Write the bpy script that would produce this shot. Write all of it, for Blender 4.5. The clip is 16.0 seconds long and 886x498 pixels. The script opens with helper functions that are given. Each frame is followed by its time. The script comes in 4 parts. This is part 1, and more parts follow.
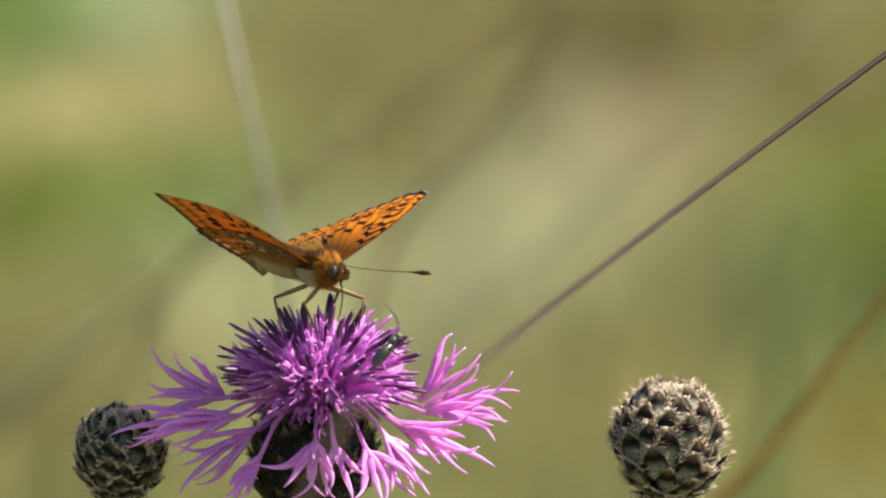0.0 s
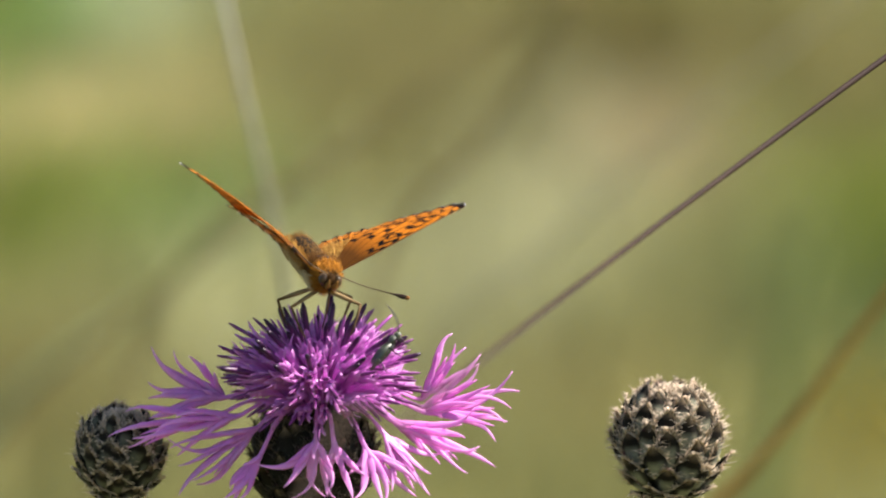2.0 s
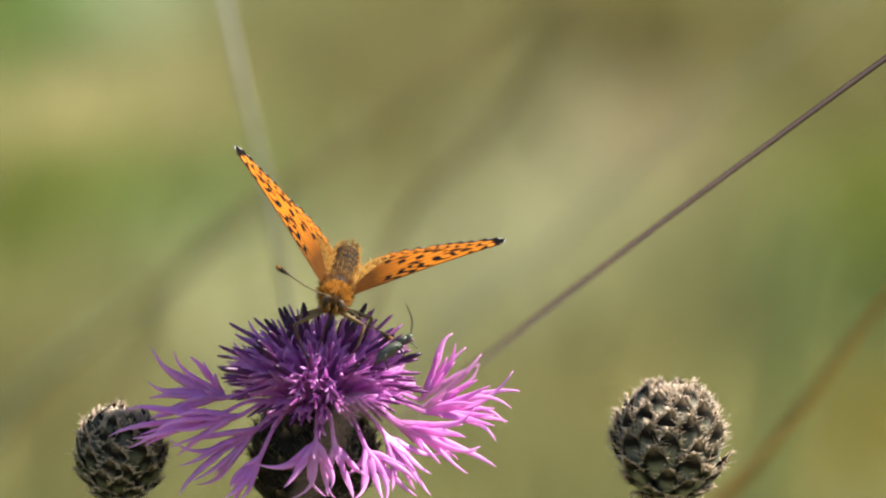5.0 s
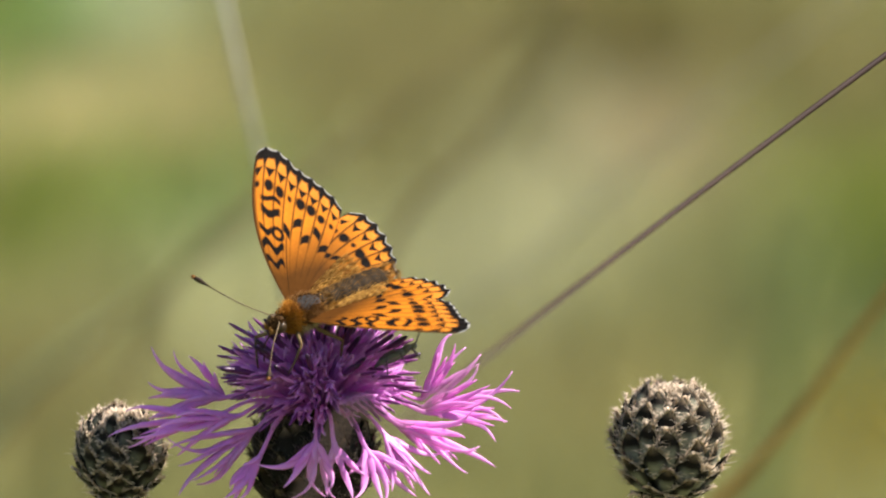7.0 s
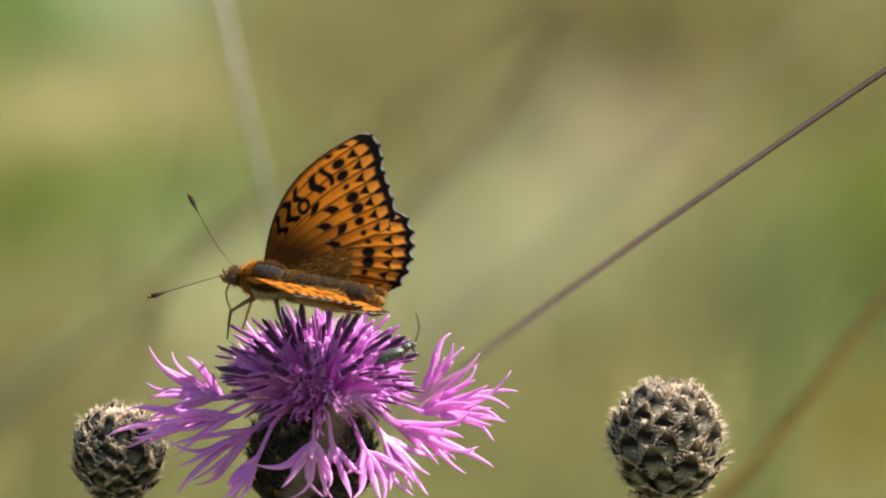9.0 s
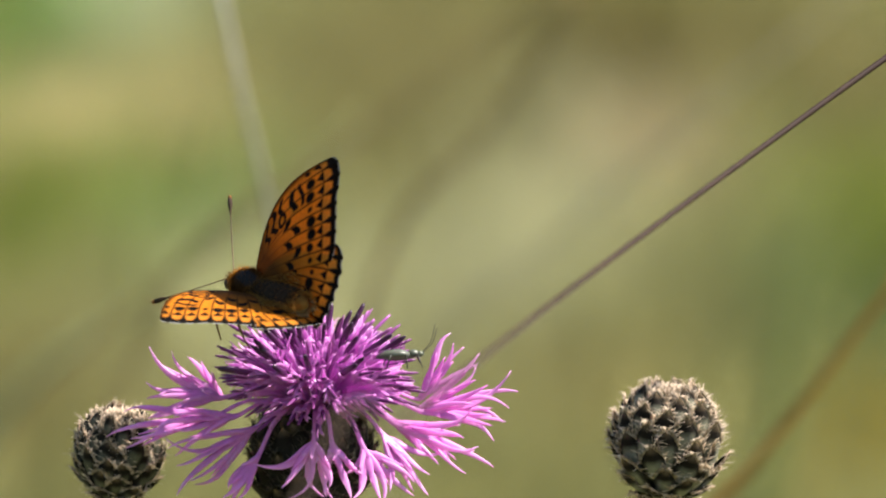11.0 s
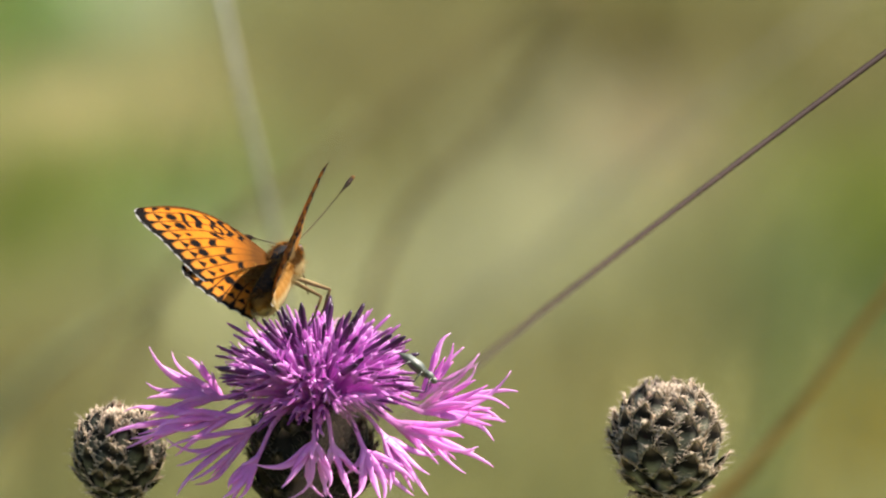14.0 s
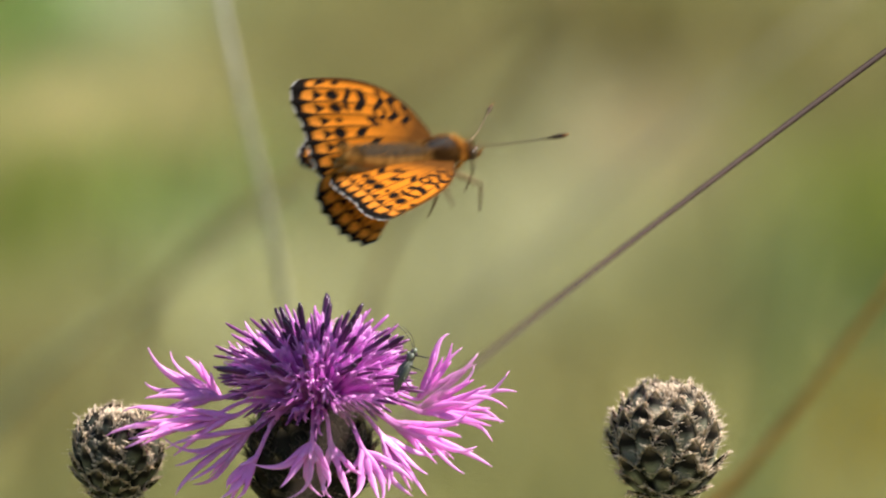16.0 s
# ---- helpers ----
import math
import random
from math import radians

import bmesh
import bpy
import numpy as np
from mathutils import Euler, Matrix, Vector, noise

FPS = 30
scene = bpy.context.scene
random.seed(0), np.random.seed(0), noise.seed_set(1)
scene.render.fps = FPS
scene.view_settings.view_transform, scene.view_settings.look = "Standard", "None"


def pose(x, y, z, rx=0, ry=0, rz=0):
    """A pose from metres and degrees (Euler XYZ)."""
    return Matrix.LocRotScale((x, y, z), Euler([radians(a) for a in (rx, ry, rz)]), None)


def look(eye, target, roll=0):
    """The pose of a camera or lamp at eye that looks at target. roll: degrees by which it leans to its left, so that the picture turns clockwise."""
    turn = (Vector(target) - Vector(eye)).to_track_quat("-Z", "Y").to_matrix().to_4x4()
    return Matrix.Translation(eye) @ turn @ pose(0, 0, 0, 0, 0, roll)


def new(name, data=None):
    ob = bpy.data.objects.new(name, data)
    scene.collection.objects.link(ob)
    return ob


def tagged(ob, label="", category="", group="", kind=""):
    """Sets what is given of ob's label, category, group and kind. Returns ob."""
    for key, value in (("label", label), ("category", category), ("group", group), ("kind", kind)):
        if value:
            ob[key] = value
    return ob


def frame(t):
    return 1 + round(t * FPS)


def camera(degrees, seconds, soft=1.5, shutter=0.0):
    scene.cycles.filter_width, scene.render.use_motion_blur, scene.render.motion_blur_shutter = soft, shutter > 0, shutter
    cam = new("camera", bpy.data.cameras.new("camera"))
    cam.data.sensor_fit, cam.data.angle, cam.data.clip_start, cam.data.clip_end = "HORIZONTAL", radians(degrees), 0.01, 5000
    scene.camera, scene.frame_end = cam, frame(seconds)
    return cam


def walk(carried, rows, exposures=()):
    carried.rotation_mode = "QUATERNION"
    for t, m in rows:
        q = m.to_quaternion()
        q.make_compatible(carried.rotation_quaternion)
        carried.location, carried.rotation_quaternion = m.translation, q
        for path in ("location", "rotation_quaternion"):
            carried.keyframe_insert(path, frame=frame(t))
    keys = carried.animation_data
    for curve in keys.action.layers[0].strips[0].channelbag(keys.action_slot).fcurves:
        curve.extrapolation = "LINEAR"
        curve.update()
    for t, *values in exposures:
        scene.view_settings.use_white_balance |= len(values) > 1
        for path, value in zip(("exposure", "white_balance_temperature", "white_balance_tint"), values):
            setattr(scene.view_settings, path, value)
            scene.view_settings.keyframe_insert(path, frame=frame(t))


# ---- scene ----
# A fritillary on a greater knapweed head in a summer meadow; a long lens looks slightly down.
cam = camera(6.0, 16.0, 2.2, 0.1)
EYE = Vector((0.0, -1.23457, 0.79351))
AIM = Vector((0.0, 0.0, 0.62))


def aimed(shift):
    """The camera's pose, turned a hair sideways (shift in millimetres at the flower)."""
    return look(EYE, AIM + Vector((shift * 0.001, 0, 0)))


walk(cam, [(0.0, aimed(0)), (0.5, aimed(-0.25)), (1.0, aimed(0.15)), (1.5, aimed(0.25)), (2.0, aimed(0)), (3.0, aimed(0)),
           (3.5, aimed(0.12)), (4.0, aimed(0)), (6.5, aimed(-0.08)), (7.0, aimed(0)), (7.5, aimed(0.15)), (8.0, aimed(0.4)),
           (8.5, aimed(0.25)), (9.0, aimed(0.27)), (11.5, aimed(0.27)), (12.0, aimed(0.4)), (13.5, aimed(0.4)),
           (14.0, aimed(0.27)), (14.5, aimed(-0.1)), (15.0, aimed(0)), (15.5, aimed(0.25)), (16.0, aimed(0.5))])
# the open aperture of the long lens
cam.data.dof.use_dof = True
cam.data.dof.focus_distance = 1.243
cam.data.dof.aperture_fstop = 22.0

# ---- light ----
world = bpy.data.worlds.new("sky")
scene.world = world
world.use_nodes = True
wn = world.node_tree.nodes
sky = wn.new("ShaderNodeTexSky")
sky.sky_type = "NISHITA"
sky.sun_disc = False
SUN_FROM = Vector((0.60, 0.10, 0.78)).normalized()
sky.sun_elevation = math.asin(SUN_FROM.z)
sky.sun_rotation = math.atan2(SUN_FROM.x, SUN_FROM.y)
wn["Background"].inputs["Strength"].default_value = 0.065
world.node_tree.links.new(sky.outputs[0], wn["Background"].inputs["Color"])
sun = new("sun", bpy.data.lights.new("sun", "SUN"))
sun.data.energy = 5.0
sun.data.angle = radians(0.53)
sun.data.color = (1.0, 0.93, 0.84)
sun.matrix_world = look(SUN_FROM * 20, (0, 0, 0))
scene.view_settings.exposure = 1.40


# ---- building blocks ----
class Shape:
    """Collects vertices, faces and vertex colours of one mesh."""

    def __init__(self):
        self.v, self.f, self.c = [], [], []

    def tube(self, path, wide, thin=None, side=(0, 1, 0), n=6, colour=(1, 1, 1), tip=None, cap=True):
        """A closed tube along path: half widths along side, half thicknesses across it."""
        k = len(path)
        thin = wide if thin is None else thin
        tip = colour if tip is None else tip
        base = len(self.v)
        side = Vector(side)
        for i, p in enumerate(path):
            way = (Vector(path[min(i + 1, k - 1)]) - Vector(path[max(i - 1, 0)])).normalized()
            a = side - way * side.dot(way)
            if a.length < 1e-4:
                a = way.orthogonal()
            a.normalize()
            b = way.cross(a)
            m = i / (k - 1)
            col = [colour[j] + (tip[j] - colour[j]) * m for j in range(3)]
            for q in range(n):
                w = 2 * math.pi * q / n
                self.v.append(Vector(p) + a * (math.cos(w) * wide[i]) + b * (math.sin(w) * thin[i]))
                self.c.append(col)
        for i in range(k - 1):
            for q in range(n):
                r = (q + 1) % n
                self.f.append((base + i * n + q, base + i * n + r, base + (i + 1) * n + r, base + (i + 1) * n + q))
        if cap:
            self.f.append(tuple(base + q for q in reversed(range(n))))
            self.f.append(tuple(base + (k - 1) * n + q for q in range(n)))

    def ball(self, centre, radii, turn=None, nu=14, nv=9, colour=(1, 1, 1)):
        """An ellipsoid; colour may be a function of the unit direction."""
        base = len(self.v)
        turn = turn or Matrix.Identity(3)
        for i in range(nv + 1):
            th = math.pi * i / nv
            for j in range(nu):
                ph = 2 * math.pi * j / nu
                d = Vector((math.sin(th) * math.cos(ph), math.sin(th) * math.sin(ph), math.cos(th)))
                self.v.append(Vector(centre) + turn @ Vector((d.x * radii[0], d.y * radii[1], d.z * radii[2])))
                self.c.append(colour(d) if callable(colour) else colour)
        for i in range(nv):
            for j in range(nu):
                r = (j + 1) % nu
                self.f.append((base + i * nu + j, base + (i + 1) * nu + j, base + (i + 1) * nu + r, base + i * nu + r))

    def mesh(self, name, smooth=True):
        me = bpy.data.meshes.new(name)
        me.from_pydata([tuple(p) for p in self.v], [], self.f)
        at = me.color_attributes.new("tint", "FLOAT_COLOR", "POINT")
        at.data.foreach_set("color", np.array([(*c, 1.0) for c in self.c], dtype=np.float32).ravel())
        if smooth:
            me.polygons.foreach_set("use_smooth", [True] * len(me.polygons))
        me.update()
        return me


def part(name, shape, material, parent, label="", at=None, smooth=True):
    """One mesh object under a thing or part."""
    me = shape if isinstance(shape, bpy.types.Mesh) else shape.mesh(name, smooth)
    if not me.materials:
        me.materials.append(material)
    ob = new(name, me)
    ob.parent = parent
    if at is not None:
        ob.matrix_basis = at
    return tagged(ob, label)


def bent(points, k=16):
    """A smooth way through a few points, unevenly spaced ones too."""
    pts = [Vector(p) for p in points]
    pts = [pts[0] * 2 - pts[1]] + pts + [pts[-1] * 2 - pts[-2]]
    knot = [0.0]
    for a, b in zip(pts, pts[1:]):
        knot.append(knot[-1] + math.sqrt((b - a).length))
    out, spans = [], len(pts) - 3
    for i in range(k + 1):
        u = i / k * spans
        s = min(int(u), spans - 1)
        p, t = pts[s:s + 4], knot[s:s + 4]
        x = t[1] + (t[2] - t[1]) * (u - s)
        for step in (1, 2, 3):
            q = []
            for n in range(len(p) - 1):
                lo, hi = (n, n + step) if step < 3 else (1, 2)
                if step == 2:
                    lo, hi = n, n + 2
                q.append(p[n].lerp(p[n + 1], (x - t[lo]) / (t[hi] - t[lo])))
            p = q
        out.append(p[0])
    return out


# ---- materials ----
def paint(name, colour=(1, 1, 1), tinted=False, rough=0.6, through_light=0.0, grain=900.0, vary=0.25, bump=0.15, spec=0.3,
          each=0.12):
    """A surface with grain at two scales; tinted takes the mesh's own colours; through_light is the share that shines through."""
    m = bpy.data.materials.new(name)
    m.use_nodes = True
    nt = m.node_tree
    n, l = nt.nodes, nt.links
    b = n["Principled BSDF"]
    b.inputs["Roughness"].default_value = rough
    b.inputs["Specular IOR Level"].default_value = spec
    co = n.new("ShaderNodeTexCoord")
    fine, broad = n.new("ShaderNodeTexNoise"), n.new("ShaderNodeTexNoise")
    fine.inputs["Scale"].default_value, broad.inputs["Scale"].default_value = grain, grain * 0.17
    fine.inputs["Detail"].default_value = 4
    for t in (fine, broad):
        l.new(co.outputs["Object"], t.inputs["Vector"])
    add = n.new("ShaderNodeMath")
    add.operation = "ADD"
    l.new(fine.outputs["Fac"], add.inputs[0])
    l.new(broad.outputs["Fac"], add.inputs[1])
    info = n.new("ShaderNodeObjectInfo")
    more = n.new("ShaderNodeMath")
    more.operation = "MULTIPLY_ADD"
    l.new(info.outputs["Random"], more.inputs[0])
    more.inputs[1].default_value = each / max(vary, 0.01)
    l.new(add.outputs[0], more.inputs[2])
    ramp = n.new("ShaderNodeMapRange")
    ramp.inputs["From Min"].default_value, ramp.inputs["From Max"].default_value = 0.6, 1.4
    ramp.inputs["To Min"].default_value, ramp.inputs["To Max"].default_value = 1 - vary, 1 + vary
    l.new(more.outputs[0], ramp.inputs["Value"])
    mul = n.new("ShaderNodeVectorMath")
    mul.operation = "SCALE"
    if tinted:
        a = n.new("ShaderNodeAttribute")
        a.attribute_name = "tint"
        tone = n.new("ShaderNodeVectorMath")
        tone.operation = "MULTIPLY"
        l.new(a.outputs["Color"], tone.inputs[0])
        tone.inputs[1].default_value = colour
        l.new(tone.outputs[0], mul.inputs[0])
    else:
        mul.inputs[0].default_value = colour
    l.new(ramp.outputs[0], mul.inputs["Scale"])
    l.new(mul.outputs[0], b.inputs["Base Color"])
    if bump:
        bu = n.new("ShaderNodeBump")
        bu.inputs["Strength"].default_value = bump
        bu.inputs["Distance"].default_value = 0.2 / grain
        l.new(fine.outputs["Fac"], bu.inputs["Height"])
        l.new(bu.outputs[0], b.inputs["Normal"])
    if through_light:
        tr, mix = n.new("ShaderNodeBsdfTranslucent"), n.new("ShaderNodeMixShader")
        mix.inputs[0].default_value = through_light
        l.new(mul.outputs[0], tr.inputs["Color"])
        l.new(b.outputs[0], mix.inputs[1])
        l.new(tr.outputs[0], mix.inputs[2])
        l.new(mix.outputs[0], n["Material Output"].inputs["Surface"])
    return m


M_RAY = paint("ray petal", tinted=True, rough=0.36, through_light=0.45, grain=1500, vary=0.16, bump=0.2, spec=0.5)
M_DISC = paint("disc floret", tinted=True, rough=0.36, spec=0.5, through_light=0.45, grain=1800, vary=0.15, bump=0.1)
M_ANTHER = paint("anther", tinted=True, rough=0.4, grain=2500, vary=0.2)
M_BRACT = paint("bract", tinted=True, rough=0.75, grain=2200, vary=0.45, bump=0.4, spec=0.08)
M_FRINGE = paint("fringe", tinted=True, rough=0.6, through_light=0.25, grain=3000, vary=0.25, bump=0)
M_STALK = paint("stalk", colour=(0.17, 0.19, 0.06), rough=0.6, grain=700, vary=0.3)
M_WING = paint("wing scales", tinted=True, rough=0.75, through_light=0.40, grain=2600, vary=0.16, bump=0.25, spec=0.06, each=0)
M_FUR = paint("insect fur", tinted=True, rough=0.7, through_light=0.2, grain=2500, vary=0.2, bump=0, spec=0.1)
M_SHELL = paint("insect shell", tinted=True, spec=0.06, rough=0.75, grain=2600, vary=0.2)
M_EYE = paint("insect eye", colour=(0.05, 0.03, 0.015), rough=0.4, grain=5000, vary=0.3, spec=0.25)
M_BEETLE = paint("beetle shell", tinted=True, rough=0.45, grain=4000, vary=0.3, bump=0.4, spec=0.6)
M_GRASS = paint("meadow grass", tinted=True, rough=0.7, through_light=0.35, grain=60, vary=0.2, bump=0, spec=0.12)
M_SOIL = paint("meadow soil", colour=(0.085, 0.088, 0.03), rough=0.9, grain=8, vary=0.5, bump=0.4)
M_STRAW = paint("dry stalk", tinted=True, rough=0.7, grain=300, vary=0.25, bump=0.1, spec=0.12)


# ---- meadow ----
def build_ground():
    s = Shape()
    n = 40
    for i in range(n + 1):
        for j in range(n + 1):
            x = math.copysign((abs(i - n / 2) / (n / 2)) ** 3 * 900, i - n / 2)
            y = 4.5 + math.copysign((abs(j - n / 2) / (n / 2)) ** 3 * 900, j - n / 2)
            far = min(1.0, math.hypot(x, y - 4.5) / 40)
            s.v.append((x, y, 0.012 * noise.noise((x * 3, y * 3, 0)) * (1 - far) + far * 1.5 * noise.noise((x / 90, y / 90, 3)) - far * 0.5))
            s.c.append((1, 1, 1))
    for i in range(n):
        for j in range(n):
            a = i * (n + 1) + j
            s.f.append((a, a + n + 1, a + n + 2, a + 1))
    ob = new("ground", s.mesh("ground"))
    ob.data.materials.append(M_SOIL)
    tagged(ob, "olive-brown meadow floor between the grass, half dry", "ground", kind="structure")


# tussocks of other colours: x, y, half width, half depth, and their colour's place in TONES
TONES = [(0.17, 0.29, 0.06), (0.52, 0.56, 0.34), (0.56, 0.49, 0.23), (0.17, 0.22, 0.025), (0.15, 0.12, 0.035), (0.46, 0.445, 0.255),
         (0.255, 0.225, 0.085), (0.46, 0.37, 0.21), (0.11, 0.16, 0.055), (0.42, 0.31, 0.03), (0.34, 0.34, 0.12)]
TUSSOCKS = [(-0.316, 5.25, 0.074, 0.35, 0), (-0.244, 5.33, 0.048, 0.31, 1), (-0.254, 4.63, 0.094, 0.22, 2), (-0.260, 4.08, 0.060, 0.23, 3),
            (-0.164, 4.11, 0.043, 0.21, 0), (-0.224, 3.35, 0.080, 0.23, 6), (-0.035, 4.92, 0.123, 0.52, 6), (0.073, 4.27, 0.063, 0.39, 5),
            (0.012, 3.81, 0.054, 0.31, 5), (-0.123, 3.77, 0.067, 0.23, 5), (0.239, 5.03, 0.092, 0.36, 6), (0.125, 4.44, 0.046, 0.27, 7),
            (0.211, 3.68, 0.039, 0.31, 8), (0.228, 3.21, 0.033, 0.13, 9), (0.272, 4.15, 0.050, 0.39, 3), (0.067, 3.35, 0.061, 0.17, 6),
            (-0.125, 3.59, 0.048, 0.19, 10), (0.281, 4.75, 0.056, 0.36, 6), (-0.097, 3.46, 0.050, 0.22, 5), (-0.044, 4.47, 0.038, 0.27, 6),
            (0.130, 5.05, 0.075, 0.30, 4)]


def tone(x, y, rnd):
    col = Vector((0.295, 0.285, 0.108))
    for px, py, rx, ry, k in TUSSOCKS:
        w = math.exp(-((x - px) / rx) ** 2 - ((y - py) / ry) ** 2)
        col = col.lerp(Vector(TONES[k]), min(1, 1.15 * w))
    return col * rnd.uniform(0.75, 1.25)


def build_grass():
    rnd = random.Random(4)

    def blades(name, label, count, place, high, wide):
        s = Shape()
        for i in range(count):
            x, y = place()
            h = rnd.uniform(*high)
            lean = rnd.gauss(0.25, 0.35) * h
            deep = rnd.gauss(0, 0.3) * h
            w = rnd.uniform(*wide)
            a = rnd.uniform(0, math.pi)
            sx, sy = math.cos(a) * w, math.sin(a) * w
            col = tuple(tone(x, y, rnd))
            b = len(s.v)
            for u, k in ((0, 1), (0.4, 0.9), (0.75, 0.6)):
                cx, cy, cz = x + lean * u * u, y + deep * u * u, h * u - 0.01
                s.v += [(cx - sx * k, cy - sy * k, cz), (cx + sx * k, cy + sy * k, cz)]
                s.c += [col, col]
            s.v.append((x + lean, y + deep, h * 0.97))
            s.c.append(col)
            s.f += [(b, b + 1, b + 3, b + 2), (b + 2, b + 3, b + 5, b + 4), (b + 4, b + 5, b + 6)]
        ob = new(name, s.mesh(name))
        ob.data.materials.append(M_GRASS)
        tagged(ob, label, "grass", kind="stuff")

    def far_place():
        y = rnd.uniform(1.9, 6.6)
        if rnd.random() < 0.15:
            y = 1.9 - abs(rnd.gauss(0, 0.7)) if rnd.random() < 0.4 else 6.6 + abs(rnd.gauss(0, 1.5))
        return rnd.gauss(0, 0.38) * (0.55 + 0.16 * max(y, 0)), y

    blades("meadow_turf", "olive and straw-coloured turf, half dry", 42000, far_place, (0.04, 0.12), (0.002, 0.005))
    blades("meadow_grass", "low green and dry grass around the knapweed", 24000,
           lambda: (rnd.gauss(0, 1.8), rnd.gauss(3.5, 3.2)), (0.05, 0.16), (0.002, 0.004))


def build_stalk(name, label, points, thick, colour, end, taper=0.45):
    """A long dry grass stalk from the ground up, with two nodes."""
    path = bent(points, 28)
    thing = new(name)
    thing.location = path[0]
    s = Shape()
    k = len(path)
    s.tube([p - path[0] for p in path], [thick * (1 - taper * i / (k - 1)) for i in range(k)], n=7, colour=colour, tip=end)
    part("culm", s, M_STRAW, thing)
    for j in (3, 5):
        c = Shape()
        c.ball(path[j] - path[0], (thick * 1.35, thick * 1.35, thick * 1.1), nu=8, nv=6, colour=[v * 0.7 for v in colour])
        part("node", c, M_STRAW, thing)
    return tagged(thing, label, "grass stalk")


def build_blade(label, points, wide, colour, end):
    """A long flat leaf of meadow grass, folded along its midrib, from the ground up."""
    path = bent(points, 24)
    thing = new("grass_leaf")
    thing.location = path[0]
    s = Shape()
    k = len(path)
    s.tube([p - path[0] for p in path], [wide * (1 - 0.75 * (i / (k - 1)) ** 2) for i in range(k)], [0.0006] * k, side=(0.8, 0.1, -0.6), n=8, colour=colour, tip=end)
    part("blade", s, M_GRASS, thing)
    r = Shape()
    r.tube([p - path[0] for p in path], [0.0009 * (1 - 0.6 * i / (k - 1)) for i in range(k)], n=5, colour=[c * 0.8 for c in colour])
    part("midrib", r, M_GRASS, thing)
    return tagged(thing, label, "grass leaf")


# ---- knapweed ----
def lobe(s, start, way, up, length, width, curl, colour, tip, k=8, sway=0.0, hook=0.0, blunt=0.72):
    """A ribbon-like petal lobe with a short point; it curls along up and bends sideways."""
    way, up = Vector(way).normalized(), Vector(up)
    side = way.cross(up).normalized()
    path, wide, thin = [], [], []
    for i in range(k + 1):
        u = i / k
        path.append(Vector(start) + way * (length * u * (1 - 0.25 * abs(curl) * u)) + up * (curl * length * u ** 2.6) + side * (length * (sway * u * u + hook * u ** 5)))
        grow = min(1.0, u / 0.32)
        fall = max(0.0, min(1.0, (u - 0.32) / 0.36))
        wide.append(width * (0.35 + 0.65 * grow * grow * (3 - 2 * grow)) * (1 - 0.36 * fall) * (1 - max(0.0, (u - blunt) / (1 - blunt)) ** 2) + 0.00005)
        thin.append(0.00016 * (1 - 0.7 * u))
    s.tube(path, wide, thin, side=side, n=6, colour=colour, tip=tip)


LILAC, PALE = (0.78, 0.30, 0.72), (0.85, 0.46, 0.80)
DISC_LILAC, DISC_PALE = (0.70, 0.26, 0.68), (0.78, 0.40, 0.77)


def ray_mesh(rnd, throat, aim, length, lobes, spread, arch):
    """A sterile outer floret: a slender tube from the hub to its throat, there opening into a flat fan of long fingers, joined near their base."""
    s = Shape()
    throat, way = Vector(throat), Vector(aim).normalized()
    path = bent([Vector((throat.x * 0.10, throat.y * 0.10, -0.0005)), Vector((throat.x * 0.62, throat.y * 0.80, throat.z * 0.32 + arch)), throat - way * 0.0016, throat], 15)
    k = len(path)
    rad = [0.00033 + 0.0011 * max(0, i / (k - 1) - 0.55) ** 1.2 for i in range(k)]
    face = Vector((rnd.gauss(0, 0.25), -0.85, 0.55 + rnd.gauss(0, 0.25)))
    face = (face - way * face.dot(way)).normalized()
    across = face.cross(way)
    s.tube(path, rad, [r * 0.55 for r in rad], side=across, n=7, colour=(0.66, 0.27, 0.66), tip=LILAC, cap=False)
    for i in range(lobes):
        f = (i - (lobes - 1) / 2) / max(1, (lobes - 1) / 2) + rnd.gauss(0, 0.10)
        w = radians(f * spread * 0.85)
        d = way * math.cos(w) + across * math.sin(w) + face * rnd.gauss(0, 0.14)
        ln = length * rnd.uniform(0.56, 0.86) * (1 - 0.14 * abs(f))
        st = throat + d * (length * rnd.uniform(0.02, 0.20)) + across * (f * 0.0006)
        lobe(s, st, d, face, ln, rnd.uniform(0.00036, 0.00058), rnd.uniform(-0.22, 0.30), LILAC, PALE, k=12,
             sway=rnd.gauss(-0.10 * f, 0.12), hook=rnd.gauss(0, 0.18), blunt=0.5)
        # the strip of the limb that carries it
        lobe(s, throat - way * 0.0012, d, face, length * 0.62, rnd.uniform(0.00050, 0.00066), rnd.uniform(-0.1, 0.1), LILAC, LILAC, k=8, sway=-0.08 * f, blunt=0.45)
    # short side teeth on the fingers' base
    for i in range(3):
        w = radians(rnd.uniform(-1.3, 1.3) * spread)
        lobe(s, throat - way * rnd.uniform(0, 0.002), way * math.cos(w) + across * math.sin(w) + face * rnd.uniform(-0.2, 0.5), face,
             length * rnd.uniform(0.25, 0.5), 0.00042, rnd.uniform(-0.2, 0.5), LILAC, PALE, k=6, sway=rnd.gauss(0, 0.25))
    return s.mesh("ray_floret")


